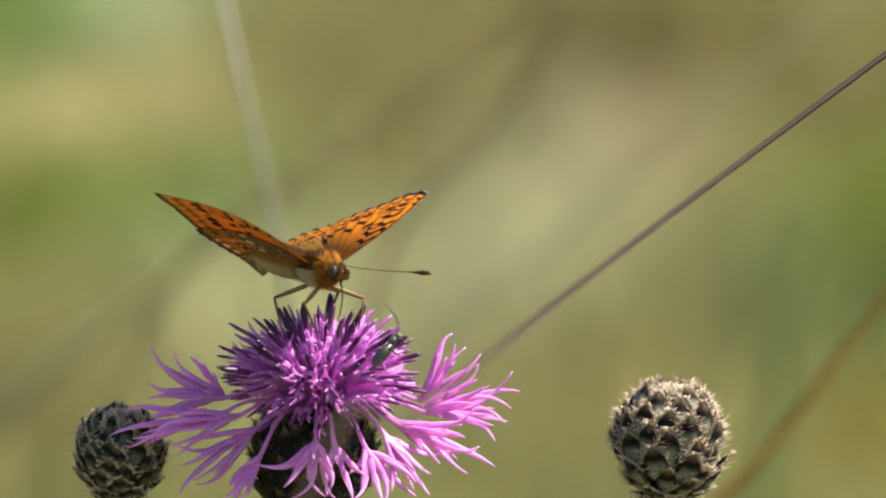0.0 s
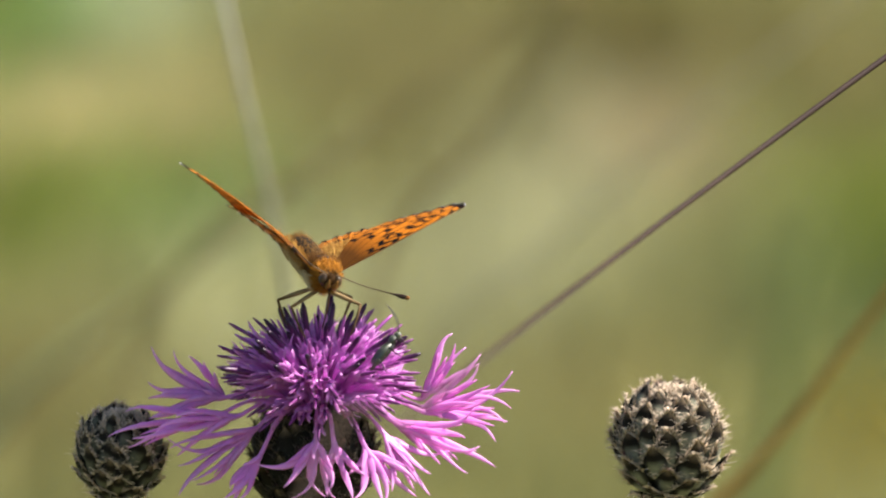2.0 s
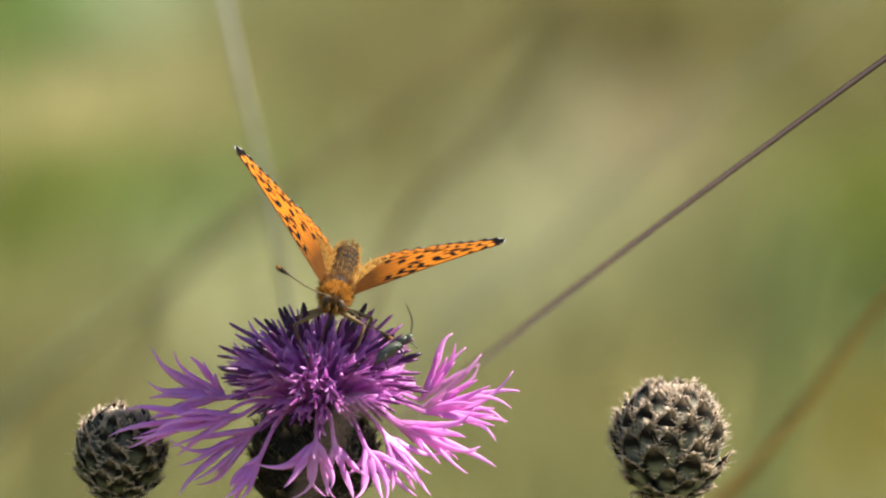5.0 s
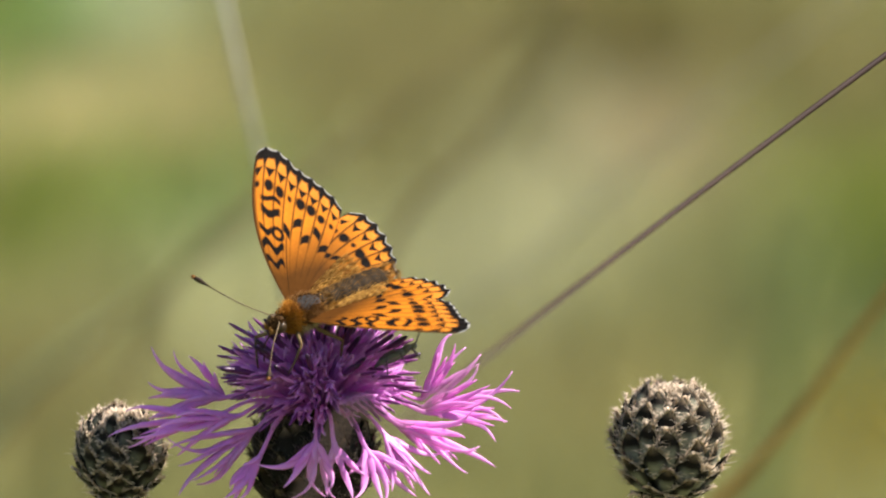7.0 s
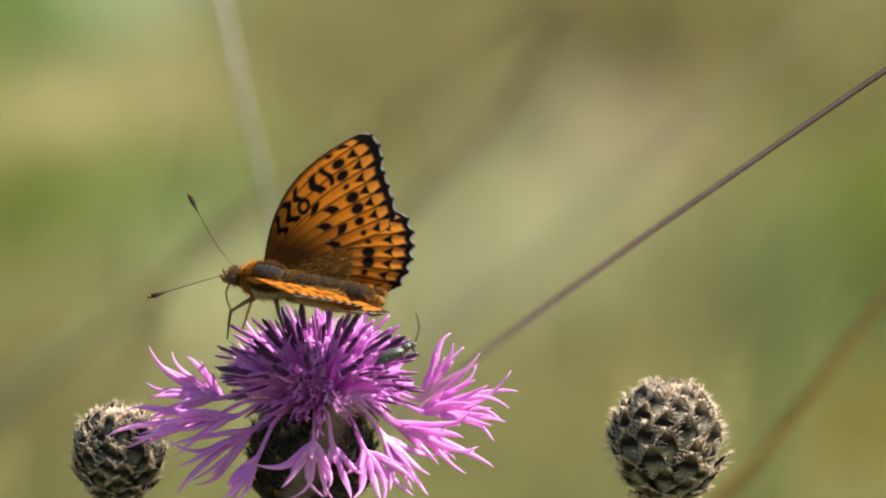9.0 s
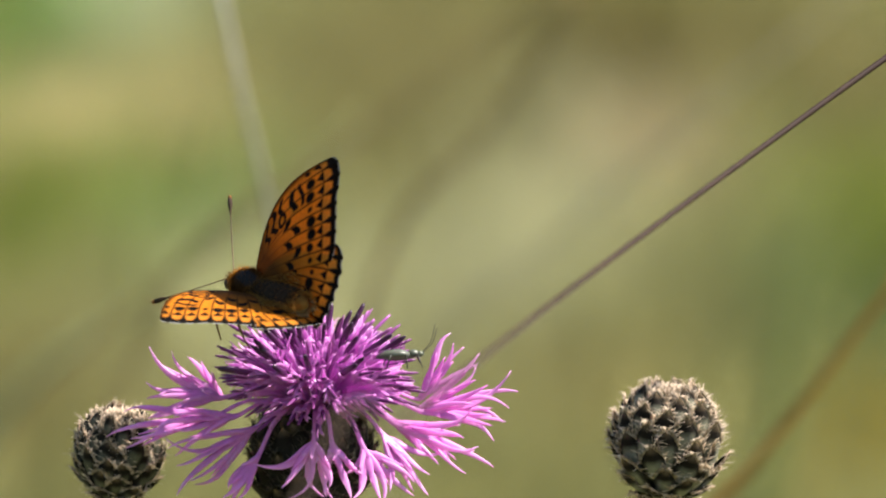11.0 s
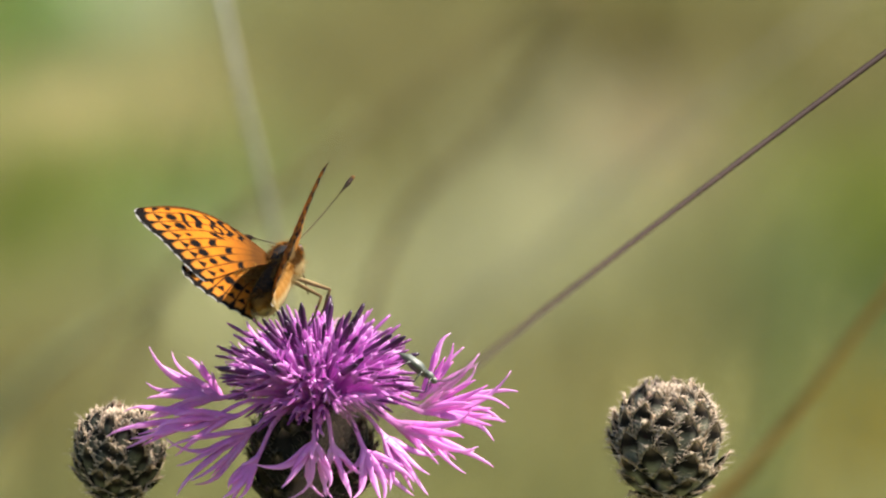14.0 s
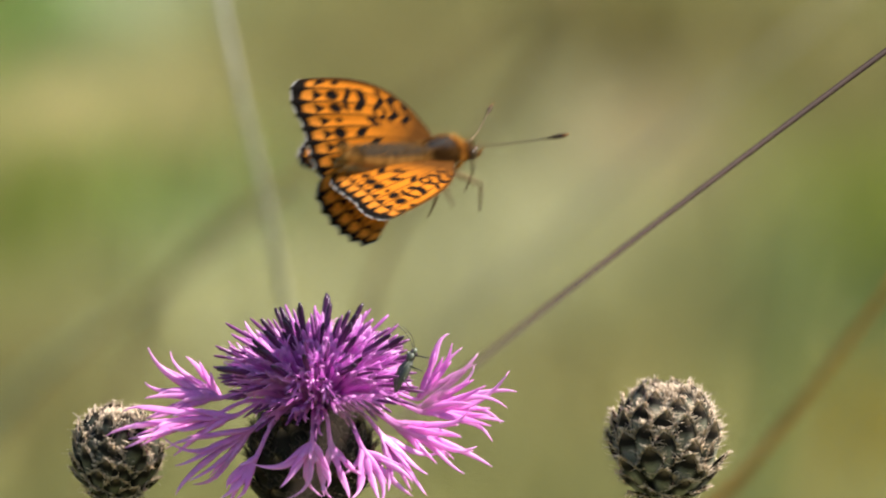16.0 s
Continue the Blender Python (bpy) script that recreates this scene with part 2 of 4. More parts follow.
def disc_meshes(rnd, theta, length, ripe):
    """A fertile floret that arches out to the polar angle theta, and its dark anther tube; in the XZ plane."""
    ends, ang0 = [], theta * rnd.uniform(0.35, 0.6)
    p = Vector((0.0042 * min(1, theta / 1.3) * rnd.uniform(0.5, 1.1), 0, 0.002 * math.cos(theta)))
    k = 16
    wave, far = rnd.uniform(-0.12, 0.12), rnd.uniform(-0.1, 0.25)
    for i in range(k + 1):
        u = i / k
        a = ang0 + (theta - ang0) * min(1, u * 1.5) + wave * math.sin(u * 6) + far * max(0, u - 0.6)
        ends.append(p.copy())
        p += Vector((math.sin(a), 0, math.cos(a))) * (length / k)
    c = Shape()
    m = 10
    c.tube(ends[:m + 1], [0.00036 if i < 5 else 0.00036 + 0.00007 * (i - 4) for i in range(m + 1)], n=6, colour=(0.62, 0.23, 0.61), tip=DISC_LILAC)
    way = (ends[m + 1] - ends[m - 1]).normalized()
    for i in range(5):
        w = 2 * math.pi * i / 5 + rnd.uniform(-0.3, 0.3)
        e = Vector((0, 1, 0)) * math.cos(w) + way.cross(Vector((0, 1, 0))) * math.sin(w)
        lobe(c, ends[m] + e * 0.0003 - way * 0.0006, way + e * (rnd.uniform(0.04, 0.34) if theta < 1.0 else rnd.uniform(0.02, 0.2)), e, length * (rnd.uniform(0.13, 0.27) if theta < 1.0 else rnd.uniform(0.16, 0.32)), 0.00037 if theta < 1.0 else 0.00030, rnd.uniform(-0.1, 0.35),
             DISC_LILAC, DISC_PALE, k=5, sway=rnd.gauss(0, 0.15))
    a = Shape()
    r = 0.00044 if ripe else 0.00026
    if ripe:                                             # ripe tubes stand out of their florets
        ends.append(ends[-1] * 2 - ends[-2])
    n = len(ends) - m + 1
    # unripe tubes low on the head: purple, deepened in colour for the shade there
    a.tube(ends[m - 1:], [r * (0.8 + 0.25 * math.sin(3.14 * i / (n - 1))) * (1 if i < n - 1 else 0.55) for i in range(n)], n=6,
           colour=(0.16, 0.035, 0.16), tip=(0.018, 0.004, 0.020) if ripe else (0.15, 0.032, 0.14) if theta > 1.0 else (0.34, 0.10, 0.33))
    return c.mesh("disc_floret"), a.mesh("anther_tube")


def bract_mesh(width, length, dark):
    """A scale of the involucre: x across, y up the bud, z outwards."""
    s = Shape()
    nu, nv = 8, 8
    for side in (1, -1):
        base = len(s.v)
        for j in range(nv + 1):
            v = j / nv
            half = width / 2 * (0.8 + 0.45 * v - 0.25 * v * v) * (1 if v < 0.45 else max(0.03, 1 - ((v - 0.45) / 0.55) ** 1.7))
            for i in range(nu + 1):
                u = 2 * i / nu - 1
                z = 0.00075 * (1 - u * u) * math.sin(math.pi * min(1, v * 0.8 + 0.12)) + 0.0007 * v * v
                s.v.append((u * half, v * length, z + (0.0001 * side if abs(u) < 0.99 and 0 < j < nv else 0)))
                # grey-green middle, black towards the tip and the sides, brown at the very end
                k = min(1.0, max(0.0, (max(abs(u) ** 2 * 0.9, (v - 0.30) / 0.5) - 0.30) / 0.25))
                e = max(0.0, (v - 0.80) / 0.20)
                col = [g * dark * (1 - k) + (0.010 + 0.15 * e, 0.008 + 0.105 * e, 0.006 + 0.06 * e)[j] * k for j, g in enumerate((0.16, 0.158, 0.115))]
                s.c.append(col)
        for j in range(nv):
            for i in range(nu):
                a = base + j * (nu + 1) + i
                q = (a, a + 1, a + nu + 2, a + nu + 1)
                s.f.append(q if side == 1 else q[::-1])
    return s.mesh("bract")


def fringe_mesh(rnd, width, length, hair, count, colour):
    """The comb of bristles round a bract's tip."""
    s = Shape()
    for i in range(count):
        f = 2 * (i + 0.5) / count - 1
        v = 1 - 0.52 * abs(f) ** 1.1
        half = width / 2 * (0.8 + 0.45 * v - 0.25 * v * v) * (1 if v < 0.45 else max(0.03, 1 - ((v - 0.45) / 0.55) ** 1.7))
        p = Vector((math.copysign(half, f), v * length, 0.0007 * v * v + 0.0001))
        d = Vector((f * 1.1 + rnd.gauss(0, 0.35), 1.0 - 0.4 * abs(f), rnd.uniform(-0.1, 0.9) ** 2)).normalized()
        ln = hair * rnd.uniform(0.35, 1.35)
        bend = Vector((rnd.gauss(0, 0.9), rnd.gauss(-0.2, 0.5), rnd.gauss(0, 0.7)))
        shade = rnd.choice((0.35, 0.7, 1.0, 1.25))
        col = [c * shade for c in colour]
        s.tube([p, p + d * ln * 0.5, p + (d + bend * 0.5) * ln], [0.00008, 0.00006, 0.00002], n=3, colour=[c * 0.75 for c in col], tip=col)
    return s.mesh("fringe")


def involucre(thing, rnd, centre, wide, high, rows, dark, hair=0.0013, top=1.0, tan=(0.80, 0.65, 0.49)):
    """Overlapping bracts on an egg-shaped core, in spirals, below the tip first."""
    core = Shape()
    core.ball(centre, (wide / 2 * 0.93, wide / 2 * 0.93, high / 2 * 0.96), nu=20, nv=14, colour=(0.03, 0.03, 0.018))
    part("core", core, M_BRACT, thing)
    bw = wide * 0.26
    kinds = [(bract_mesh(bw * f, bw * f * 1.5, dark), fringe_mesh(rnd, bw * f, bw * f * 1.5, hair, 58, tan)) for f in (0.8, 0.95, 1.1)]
    n = rows
    for i in range(n):
        f = (i + 0.5) / n
        zc = -0.93 + (0.93 + top * 0.90) * f
        az = i * 2.399963 + rnd.gauss(0, 0.05)
        zc += rnd.gauss(0, 0.02)
        zc = max(-0.97, min(0.97, zc))
        r = math.sqrt(max(0.0, 1 - zc * zc))
        p = Vector((r * math.cos(az) * wide / 2, r * math.sin(az) * wide / 2, zc * high / 2))
        nrm = Vector((r * math.cos(az) / wide, r * math.sin(az) / wide, zc / high)).normalized()
        up = (Vector((0, 0, 1)) - nrm * nrm.z)
        up = up.normalized() if up.length > 1e-3 else Vector((1, 0, 0))
        if zc > 0.8:
            up = (up - nrm * 0.1).normalized()
        # tips stand a little proud
        up2 = (up + nrm * 0.16).normalized()
        x = up2.cross(nrm).normalized()
        z = x.cross(up2)
        k = kinds[2 if abs(zc) < 0.45 else (1 if abs(zc) < 0.8 else 0)]
        ln = bw * 1.5
        m = Matrix((x, up2, z)).transposed().to_4x4()
        m.translation = Vector(centre) + p - up2 * ln * 0.55 + nrm * 0.0001
        m = m @ pose(0, 0, 0, rnd.gauss(0, 4), rnd.gauss(0, 7), rnd.gauss(0, 9))
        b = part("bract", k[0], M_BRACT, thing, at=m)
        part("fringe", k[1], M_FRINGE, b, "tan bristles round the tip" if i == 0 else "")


def stalk(thing, points, thick):
    s = Shape()
    path = bent(points, 24)
    s.tube(path, [thick * (1.15 - 0.25 * i / 24) for i in range(25)], n=10)
    # ribs along the stem
    for q in range(5):
        w = 2 * math.pi * q / 5
        o = Vector((math.cos(w), math.sin(w), 0)) * thick
        s.tube([p + o for p in path], [thick * 0.22] * 25, n=5)
    part("stem", s, M_STALK, thing)


def build_flower():
    rnd = random.Random(11)
    hub = Vector((-0.0182, 0.0, 0.5975))
    foot = Vector((-0.06, 0.05, 0.0))
    thing = new("knapweed_flower")
    thing.location = foot
    tagged(thing, "open lilac knapweed head with dark anthers on a green stem", "flower")
    o = hub - foot
    centre = o + Vector((-0.0010, 0.0005, -0.0088))
    stalk(thing, [(0, 0, 0), o * 0.5 + Vector((0.012, 0, 0)), centre + Vector((-0.001, 0.001, -0.03)), centre + Vector((0, 0, -0.008))], 0.0016)
    # same scales as the buds; shade under the florets is put into their dark colour
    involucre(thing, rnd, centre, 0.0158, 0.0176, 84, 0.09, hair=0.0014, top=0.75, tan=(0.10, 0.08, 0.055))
    lean = Matrix.Translation(o) @ pose(0, 0, 0, 12, 2, 0)
    # fertile florets, close in the middle and arching out at the rim
    kinds = []
    for i in range(14):
        th = radians(3 + i * 8.2)
        ln = 0.0118 + 0.0022 * math.sin(th) ** 2 - (0.002 if th > 1.55 else 0)
        kinds.append([disc_meshes(rnd, th, ln * rnd.uniform(0.92, 1.08), th < 1.0 and j in (0, 2) or th < 1.25 and j == 0) for j in range(4)])
    n = 165
    for i in range(n):
        f = (i + 0.5) / n
        th = math.acos(1 - f * 1.40)
        k = kinds[min(13, int(math.degrees(th) / 8.2))][rnd.randrange(4)]
        m = lean @ pose(0, 0, 0, rnd.gauss(0, 4), rnd.gauss(0, 4), math.degrees(i * 2.399963) + rnd.gauss(0, 6))
        sc = rnd.uniform(0.88, 1.07)
        fl = part("disc_floret", k[0], M_DISC, thing, at=m @ Matrix.Diagonal((sc, sc, sc, 1)))
        part("anther_tube", k[1], M_ANTHER, fl, "dark purple anther tube" if i == 0 else "")
    # sterile outer florets: the throat's place from the hub and the fingers' length in millimetres, the way they point, their number, half fan and arch
    for throat, aim, mm, lobes, spread, arch in (
            ((-16.0, 1, 0.3), (-1, 0.1, 0.10), 13.5, 6, 22, 1.0), ((-15.5, 2, 0.9), (-0.82, 0.2, 0.52), 9.5, 3, 20, 1.2), ((-16.5, -2, -2.2), (-1, -0.15, -0.12), 19.0, 4, 10, 0.8),
            ((-13.5, -3, -2.2), (-1, -0.15, -0.14), 12.5, 4, 13, 0.5), ((-10.5, -5, -4.2), (-0.85, -0.2, -0.48), 15.5, 6, 21, 0.4), ((-9.6, -7, -8.6), (-0.55, -0.2, -0.80), 9.5, 5, 20, 0.6),
            ((-0.6, -11, -5.6), (-0.12, -0.25, -1), 9.0, 6, 46, 0.8), ((2.6, -10.5, -6.2), (0.30, -0.2, -1), 8.5, 3, 26, 0.8), ((7.6, -9, -7.2), (0.5, -0.2, -0.85), 10.0, 5, 36, 0.8),
            ((10.5, -7, -5.2), (0.60, -0.2, -0.75), 11.0, 5, 26, 0.8), ((13, -4, -3.2), (1, -0.15, -0.34), 15.0, 5, 15, 0.5), ((13.0, -5, -3.8), (1, -0.2, -0.52), 11.5, 4, 16, 0.3),
            ((17, -1, -1.6), (1, 0, 0.04), 16.5, 4, 14, 0.8), ((16.5, 1, -0.8), (1, 0.1, 0.34), 14.5, 4, 16, 0.8), ((16, 2, 1.0), (0.66, 0.2, 0.76), 11.5, 4, 20, 1.0),
            ((9, 10, 1.5), (0.7, 0.7, 0.2), 6, 4, 25, 1.0), ((-3, 12, 0.5), (-0.2, 1, 0.1), 6, 4, 25, 1.0), ((-10, 8, 1.5), (-0.8, 0.6, 0.2), 6, 4, 25, 1.0)):
        me = ray_mesh(rnd, [c * 0.001 for c in throat], aim, mm * 0.001, lobes, spread, arch * 0.001)
        part("ray_floret", me, M_RAY, thing, at=Matrix.Translation(o))


def build_bud(label, foot, centre, wide, high, seed, way, hair=0.0012, dark=0.95):
    rnd = random.Random(seed)
    thing = new("knapweed_bud")
    thing.location = foot
    tagged(thing, label, "flower bud", group="closed knapweed buds")
    c = Vector(centre) - Vector(foot)
    stalk(thing, [(0, 0, 0), c * 0.5 + Vector(way) * 0.3, c + Vector(way) + Vector((0, 0, -0.03)), c + Vector((0, 0, -high * 0.45))], 0.0013)
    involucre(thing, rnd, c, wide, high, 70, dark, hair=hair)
    # the tuft of bristles that closes the tip
    s = Shape()
    for i in range(430):
        a, r = rnd.uniform(0, 6.283), math.sqrt(rnd.random()) * wide * 0.27
        z = high / 2 * math.sqrt(max(0, 1 - (2 * r / wide) ** 2))
        p = c + Vector((math.cos(a) * r, math.sin(a) * r, z - 0.0006))
        d = Vector((math.cos(a) * r / wide * 2 + rnd.gauss(0, 0.35), math.sin(a) * r / wide * 2 + rnd.gauss(0, 0.55), 0.9)).normalized()
        ln = rnd.uniform(0.0006, 0.0015)
        s.tube([p, p + d * ln], [0.00013, 0.00004], n=3, colour=(0.36, 0.26, 0.17), tip=(0.72, 0.59, 0.45))
    part("tip_tuft", s, M_FRINGE, thing, "pale tan tuft of bristles")


# ---- butterfly ----
WING = 0.0262
ORANGE, AMBER, BROWN, BLACK = np.array((0.66, 0.215, 0.014)), np.array((0.76, 0.36, 0.09)), np.array((0.058, 0.025, 0.006)), np.array((0.006, 0.004, 0.003))
BUFF, SILVER = np.array((0.62, 0.40, 0.14)), np.array((0.75, 0.72, 0.66))


def soft(x, edge):
    return np.clip(0.5 - x / edge, 0, 1)


def blend(col, mask, ink):
    return col * (1 - mask[..., None]) + ink * mask[..., None]


def wing_grid(hind, nr=150, na=110):
    """Positions of a wing's points (millimetre-true, x forwards, y outwards) over rho (base to margin) and a (leading to trailing edge)."""
    rho, a = np.meshgrid(np.linspace(0, 1, nr), np.linspace(0, 1, na), indexing="ij")
    if hind:
        lead = np.stack([0.80 * rho, 0.43 * rho - 0.10 * np.sin(np.pi * rho)], -1)
        trail = np.stack([0.27 * rho + 0.03 * np.sin(np.pi * rho), 0.69 * rho], -1)
        out = np.array((0.32, 0.947))
        swell = 0.12 * (4 * a * (1 - a)) ** 0.75
        teeth = 0.012 * np.cos(2 * np.pi * 7 * a)
        cut = 0.10 * np.exp(-a / 0.07) + 0.10 * np.exp(-(1 - a) / 0.07)
    else:
        lead = np.stack([rho, -0.14 * np.sin(np.pi * rho ** 0.95)], -1)
        trail = np.stack([0.62 * rho, 0.50 * rho + 0.02 * np.sin(np.pi * rho)], -1)
        out = np.array((0.787, 0.617))
        swell = 0.022 * 4 * a * (1 - a) + 0.035 * np.sin(np.pi * np.clip(a * 2.2, 0, 1))
        teeth = 0.004 * np.cos(2 * np.pi * 8 * a)
        cut = 0.095 * np.exp(-a / 0.065) - 0.040 + 0.05 * np.exp(-(1 - a) / 0.06)
    p = lead * (1 - a)[..., None] + trail * a[..., None]
    p = p * (1 - cut * rho ** 3)[..., None] + out * ((swell + teeth * rho ** 4) * rho ** 1.5)[..., None]
    x = (-0.408 * p[..., 0] - 0.913 * p[..., 1]) * WING + (0.0 if hind else 0.0012)
    y = (0.913 * p[..., 0] - 0.407 * p[..., 1]) * WING
    if hind:
        x, y = x * 0.93, y * 0.93
    return rho, a, x, y


def wing_pattern(hind, under, rho, a, x, y):
    """The scale pattern: veins, bars, rows of spots and lunules between the veins, and the border."""
    cells = 7 if hind else 8
    rnd = np.random.RandomState(3 + hind)
    k = np.minimum((a * cells).astype(int), cells - 1)
    mid = (k + 0.5) / cells
    across = (a - mid) * cells                       # -0.5 to 0.5 within a cell
    width = np.maximum(np.hypot(np.gradient(x, axis=1), np.gradient(y, axis=1)) * (a.shape[1] - 1) / cells, 1e-5) / WING
    dx = across * width                              # distance across the cell, in wing lengths
    jit = rnd.uniform(-0.012, 0.012, cells)[k]
    col = np.empty(rho.shape + (3,))
    col[:] = ORANGE
    grain = np.sin(x * 9000 + 3 * np.sin(y * 4000)) * np.sin(y * 7000 + 2 * np.sin(x * 3000))
    col *= (1 + 0.08 * grain)[..., None]

    def disc(at, radius, tall=1.0, gate=1.0, scale=1.0):
        d = np.hypot(dx, (rho - at - jit) * 0.85 / tall) - radius * np.clip(scale, 0, 1.1)
        return soft(d, 0.012) * gate

    big = np.array([0.6, 1.0, 1.0, 0.55, 1.1, 1.15, 0.9, 0.6] if not hind else [0.7, 1.0, 0.5, 1.05, 1.05, 0.6, 0.3])[k]
    if not under:
        if hind:
            base = np.clip(1.9 - rho / 0.46, 0, 1)
            base = np.maximum(base, np.clip((a - 0.70) * 4, 0, 1) * np.clip(1.35 - rho, 0, 1))
        else:
            base = np.clip(1.75 - rho / (0.28 + 0.20 * np.clip(a * 1.8 - 0.7, 0, 1)), 0, 1)
        col = blend(col, base * 0.9, BROWN)
        col = blend(col, np.clip((rho - 0.82) / 0.12, 0, 1) * 0.25, AMBER)
        start = 0.52 if hind else 0.46
        thin = soft(np.abs(np.abs(across) - 0.5) * width - 0.003, 0.006) * np.clip((rho - 0.2) * 8, 0, 1)
        col = blend(col, thin * 0.5, BROWN * 0.5)
        vein = soft(np.abs(np.abs(across) - 0.5) * width - 0.0050, 0.008) * np.clip((rho - start) * 9, 0, 1)
        col = blend(col, vein * 0.85, BLACK)
        if not hind:
            cellv = soft(np.abs(a - 0.44) - 0.010, 0.012) * soft(rho - 0.52, 0.05)
            col = blend(col, cellv * 0.85, BLACK)
            for at, bow, fat in ((0.30, 0.022, 0.022), (0.40, -0.026, 0.026), (0.62, 0.018, 0.026), (0.70, 0.01, 0.016)):
                line = np.abs(rho - at - bow * np.sin(a * 24 + at * 20)) - fat
                col = blend(col, soft(line, 0.010) * soft(np.abs(a - 0.22) - (0.18 if at < 0.5 else 0.12), 0.03), BLACK)
            ring = np.abs(np.hypot((a - 0.31) * 0.46, rho - 0.495) - 0.034) - 0.013
            col = blend(col, soft(ring, 0.010), BLACK)
            bar2 = np.abs(rho - 0.50 - 0.02 * np.sin(a * 30)) - 0.022
            col = blend(col, soft(bar2, 0.010) * soft(np.abs(a - 0.14) - 0.08, 0.03), BLACK)
        # one broken dash to a cell
        zig = (0.60 if not hind else 0.545) + (0.045 if not hind else 0.02) * np.where(k % 2 == 0, 1, -1)
        bar = np.abs(rho - zig - across * 0.05 * np.where(k % 3 == 0, -1, 1) + 0.08 * across ** 2) - (0.026 if hind else 0.034) * (1 - 0.6 * across ** 2)
        gate = soft(np.abs(across) - 0.40, 0.08) * ((a > 0.375) if not hind else (a < 0.45))
        col = blend(col, soft(bar, 0.012) * gate, BLACK)
        col = blend(col, disc(0.775 if not hind else 0.735, 0.029 if not hind else 0.031, 1.10, scale=big), BLACK)
        tri = np.maximum(np.abs(dx) - np.clip((rho - 0.825) * 0.55, 0, 0.030), np.abs(rho - 0.855) - 0.03)
        col = blend(col, soft(tri, 0.010), BLACK)
        edge = 0.950 if not hind else 0.955
        wedge = soft(np.abs(np.abs(across) - 0.5) * width - 0.019 * np.clip((rho - 0.86) / 0.08, 0, 1) ** 1.5, 0.010) * (rho > 0.85)
        col = blend(col, wedge, BLACK)
        tipdark = 0 if hind else 0.06 * np.exp(-a / 0.10)
        col = blend(col, soft(edge - tipdark - rho, 0.014), BLACK)
        lun = np.hypot(dx / 1.1, (rho - (0.916 if not hind else 0.912)) * 1.1) - 0.017 * np.clip(width / 0.07, 0.4, 1.1)
        col = blend(col, soft(lun, 0.014) * 0.9, AMBER * np.array((0.87, 0.64, 0.27)))
        if not hind:
            col = blend(col, soft(a - 0.05, 0.04) * 0.9, BROWN * 0.5)
        col = blend(col, soft(0.990 - rho, 0.006) * np.where(np.abs(across) < 0.36, 0.5, 0.05), SILVER)
    elif not hind:
        col[:] = (0.52, 0.22, 0.05)
        col *= (1 + 0.12 * grain)[..., None]
        col = blend(col, np.clip((rho - 0.72) / 0.2, 0, 1) * np.exp(-a / 0.35) * 0.9, BUFF)
        vein = soft(np.abs(np.abs(across) - 0.5) * width - 0.004, 0.008) * np.clip((rho - 0.4) * 8, 0, 1)
        col = blend(col, vein * 0.7, BROWN * 0.5)
        for at, bow in ((0.245, 0.022), (0.335, -0.016), (0.425, 0.016), (0.49, -0.01), (0.60, 0.012)):
            line = np.abs(rho - at - bow * np.sin(a * 22 + at * 20)) - 0.013
            col = blend(col, soft(line, 0.010) * soft(np.abs(a - 0.21) - 0.18, 0.03), BLACK)
        zig = 0.60 + 0.045 * np.where(k % 2 == 0, 1, -1)
        col = blend(col, soft(np.abs(rho - zig) - 0.018, 0.012) * soft(np.abs(across) - 0.42, 0.08) * (a > 0.3), BLACK)
        col = blend(col, disc(0.775, 0.028, scale=big), BLACK)
        tri = np.maximum(np.abs(dx) - 0.022, np.abs(rho - 0.89) - 0.022)
        col = blend(col, soft(tri, 0.010) * 0.8, BROWN * 0.5)
        col = blend(col, soft(0.97 - rho, 0.012) * 0.8, BROWN * 0.5)
        col = blend(col, soft(a - 0.03, 0.03), BUFF)
    else:
        col[:] = (0.27, 0.175, 0.075)
        col *= (1 + 0.15 * grain)[..., None]
        band = np.clip(1.5 - np.abs(rho - 0.77) / 0.10, 0, 1)
        col = blend(col, band * 0.85, np.array((0.46, 0.19, 0.05)))
        col = blend(col, disc(0.765, 0.032, scale=big), np.array((0.09, 0.035, 0.015)))
        col = blend(col, disc(0.765, 0.012), SILVER * 0.8)
        rows = ((0.905, 0.028, 0.5, (0.8, 1, 0.7, 1, 1, 0.6, 0.9)), (0.575, 0.033, 0.9, (1, 0, 1.1, 0.4, 1, 0.2, 0.9)), (0.34, 0.024, 0.9, (0, 1, 0, 0, 1, 0, 1)))
        for at, r, tall, sizes in rows:
            keep = np.array(sizes)[k]
            at = at + (np.array((0.02, -0.03, 0.035, -0.02, 0.03, -0.035, 0.0))[k] if at < 0.8 else 0)
            col = blend(col, disc(at, r * 1.5, tall, keep > 0.1, keep) * 0.95, np.array((0.04, 0.02, 0.009)))
            col = blend(col, disc(at, r, tall, keep > 0.1, keep), np.array((0.66, 0.57, 0.50)))
        vein = soft(np.abs(np.abs(across) - 0.5) * width - 0.005, 0.010) * np.clip((rho - 0.3) * 8, 0, 1)
        col = blend(col, vein * 0.75, BROWN * 0.6)
        col = blend(col, soft(0.955 - rho, 0.012), BROWN * 0.5)
        col = blend(col, soft(0.985 - rho, 0.008) * (np.abs(across) > 0.16), SILVER)
        col = blend(col, np.clip((a - 0.78) * 5, 0, 1) * 0.8, BUFF * np.array((0.5, 0.55, 0.55)))
    return np.clip(col, 0, 1)


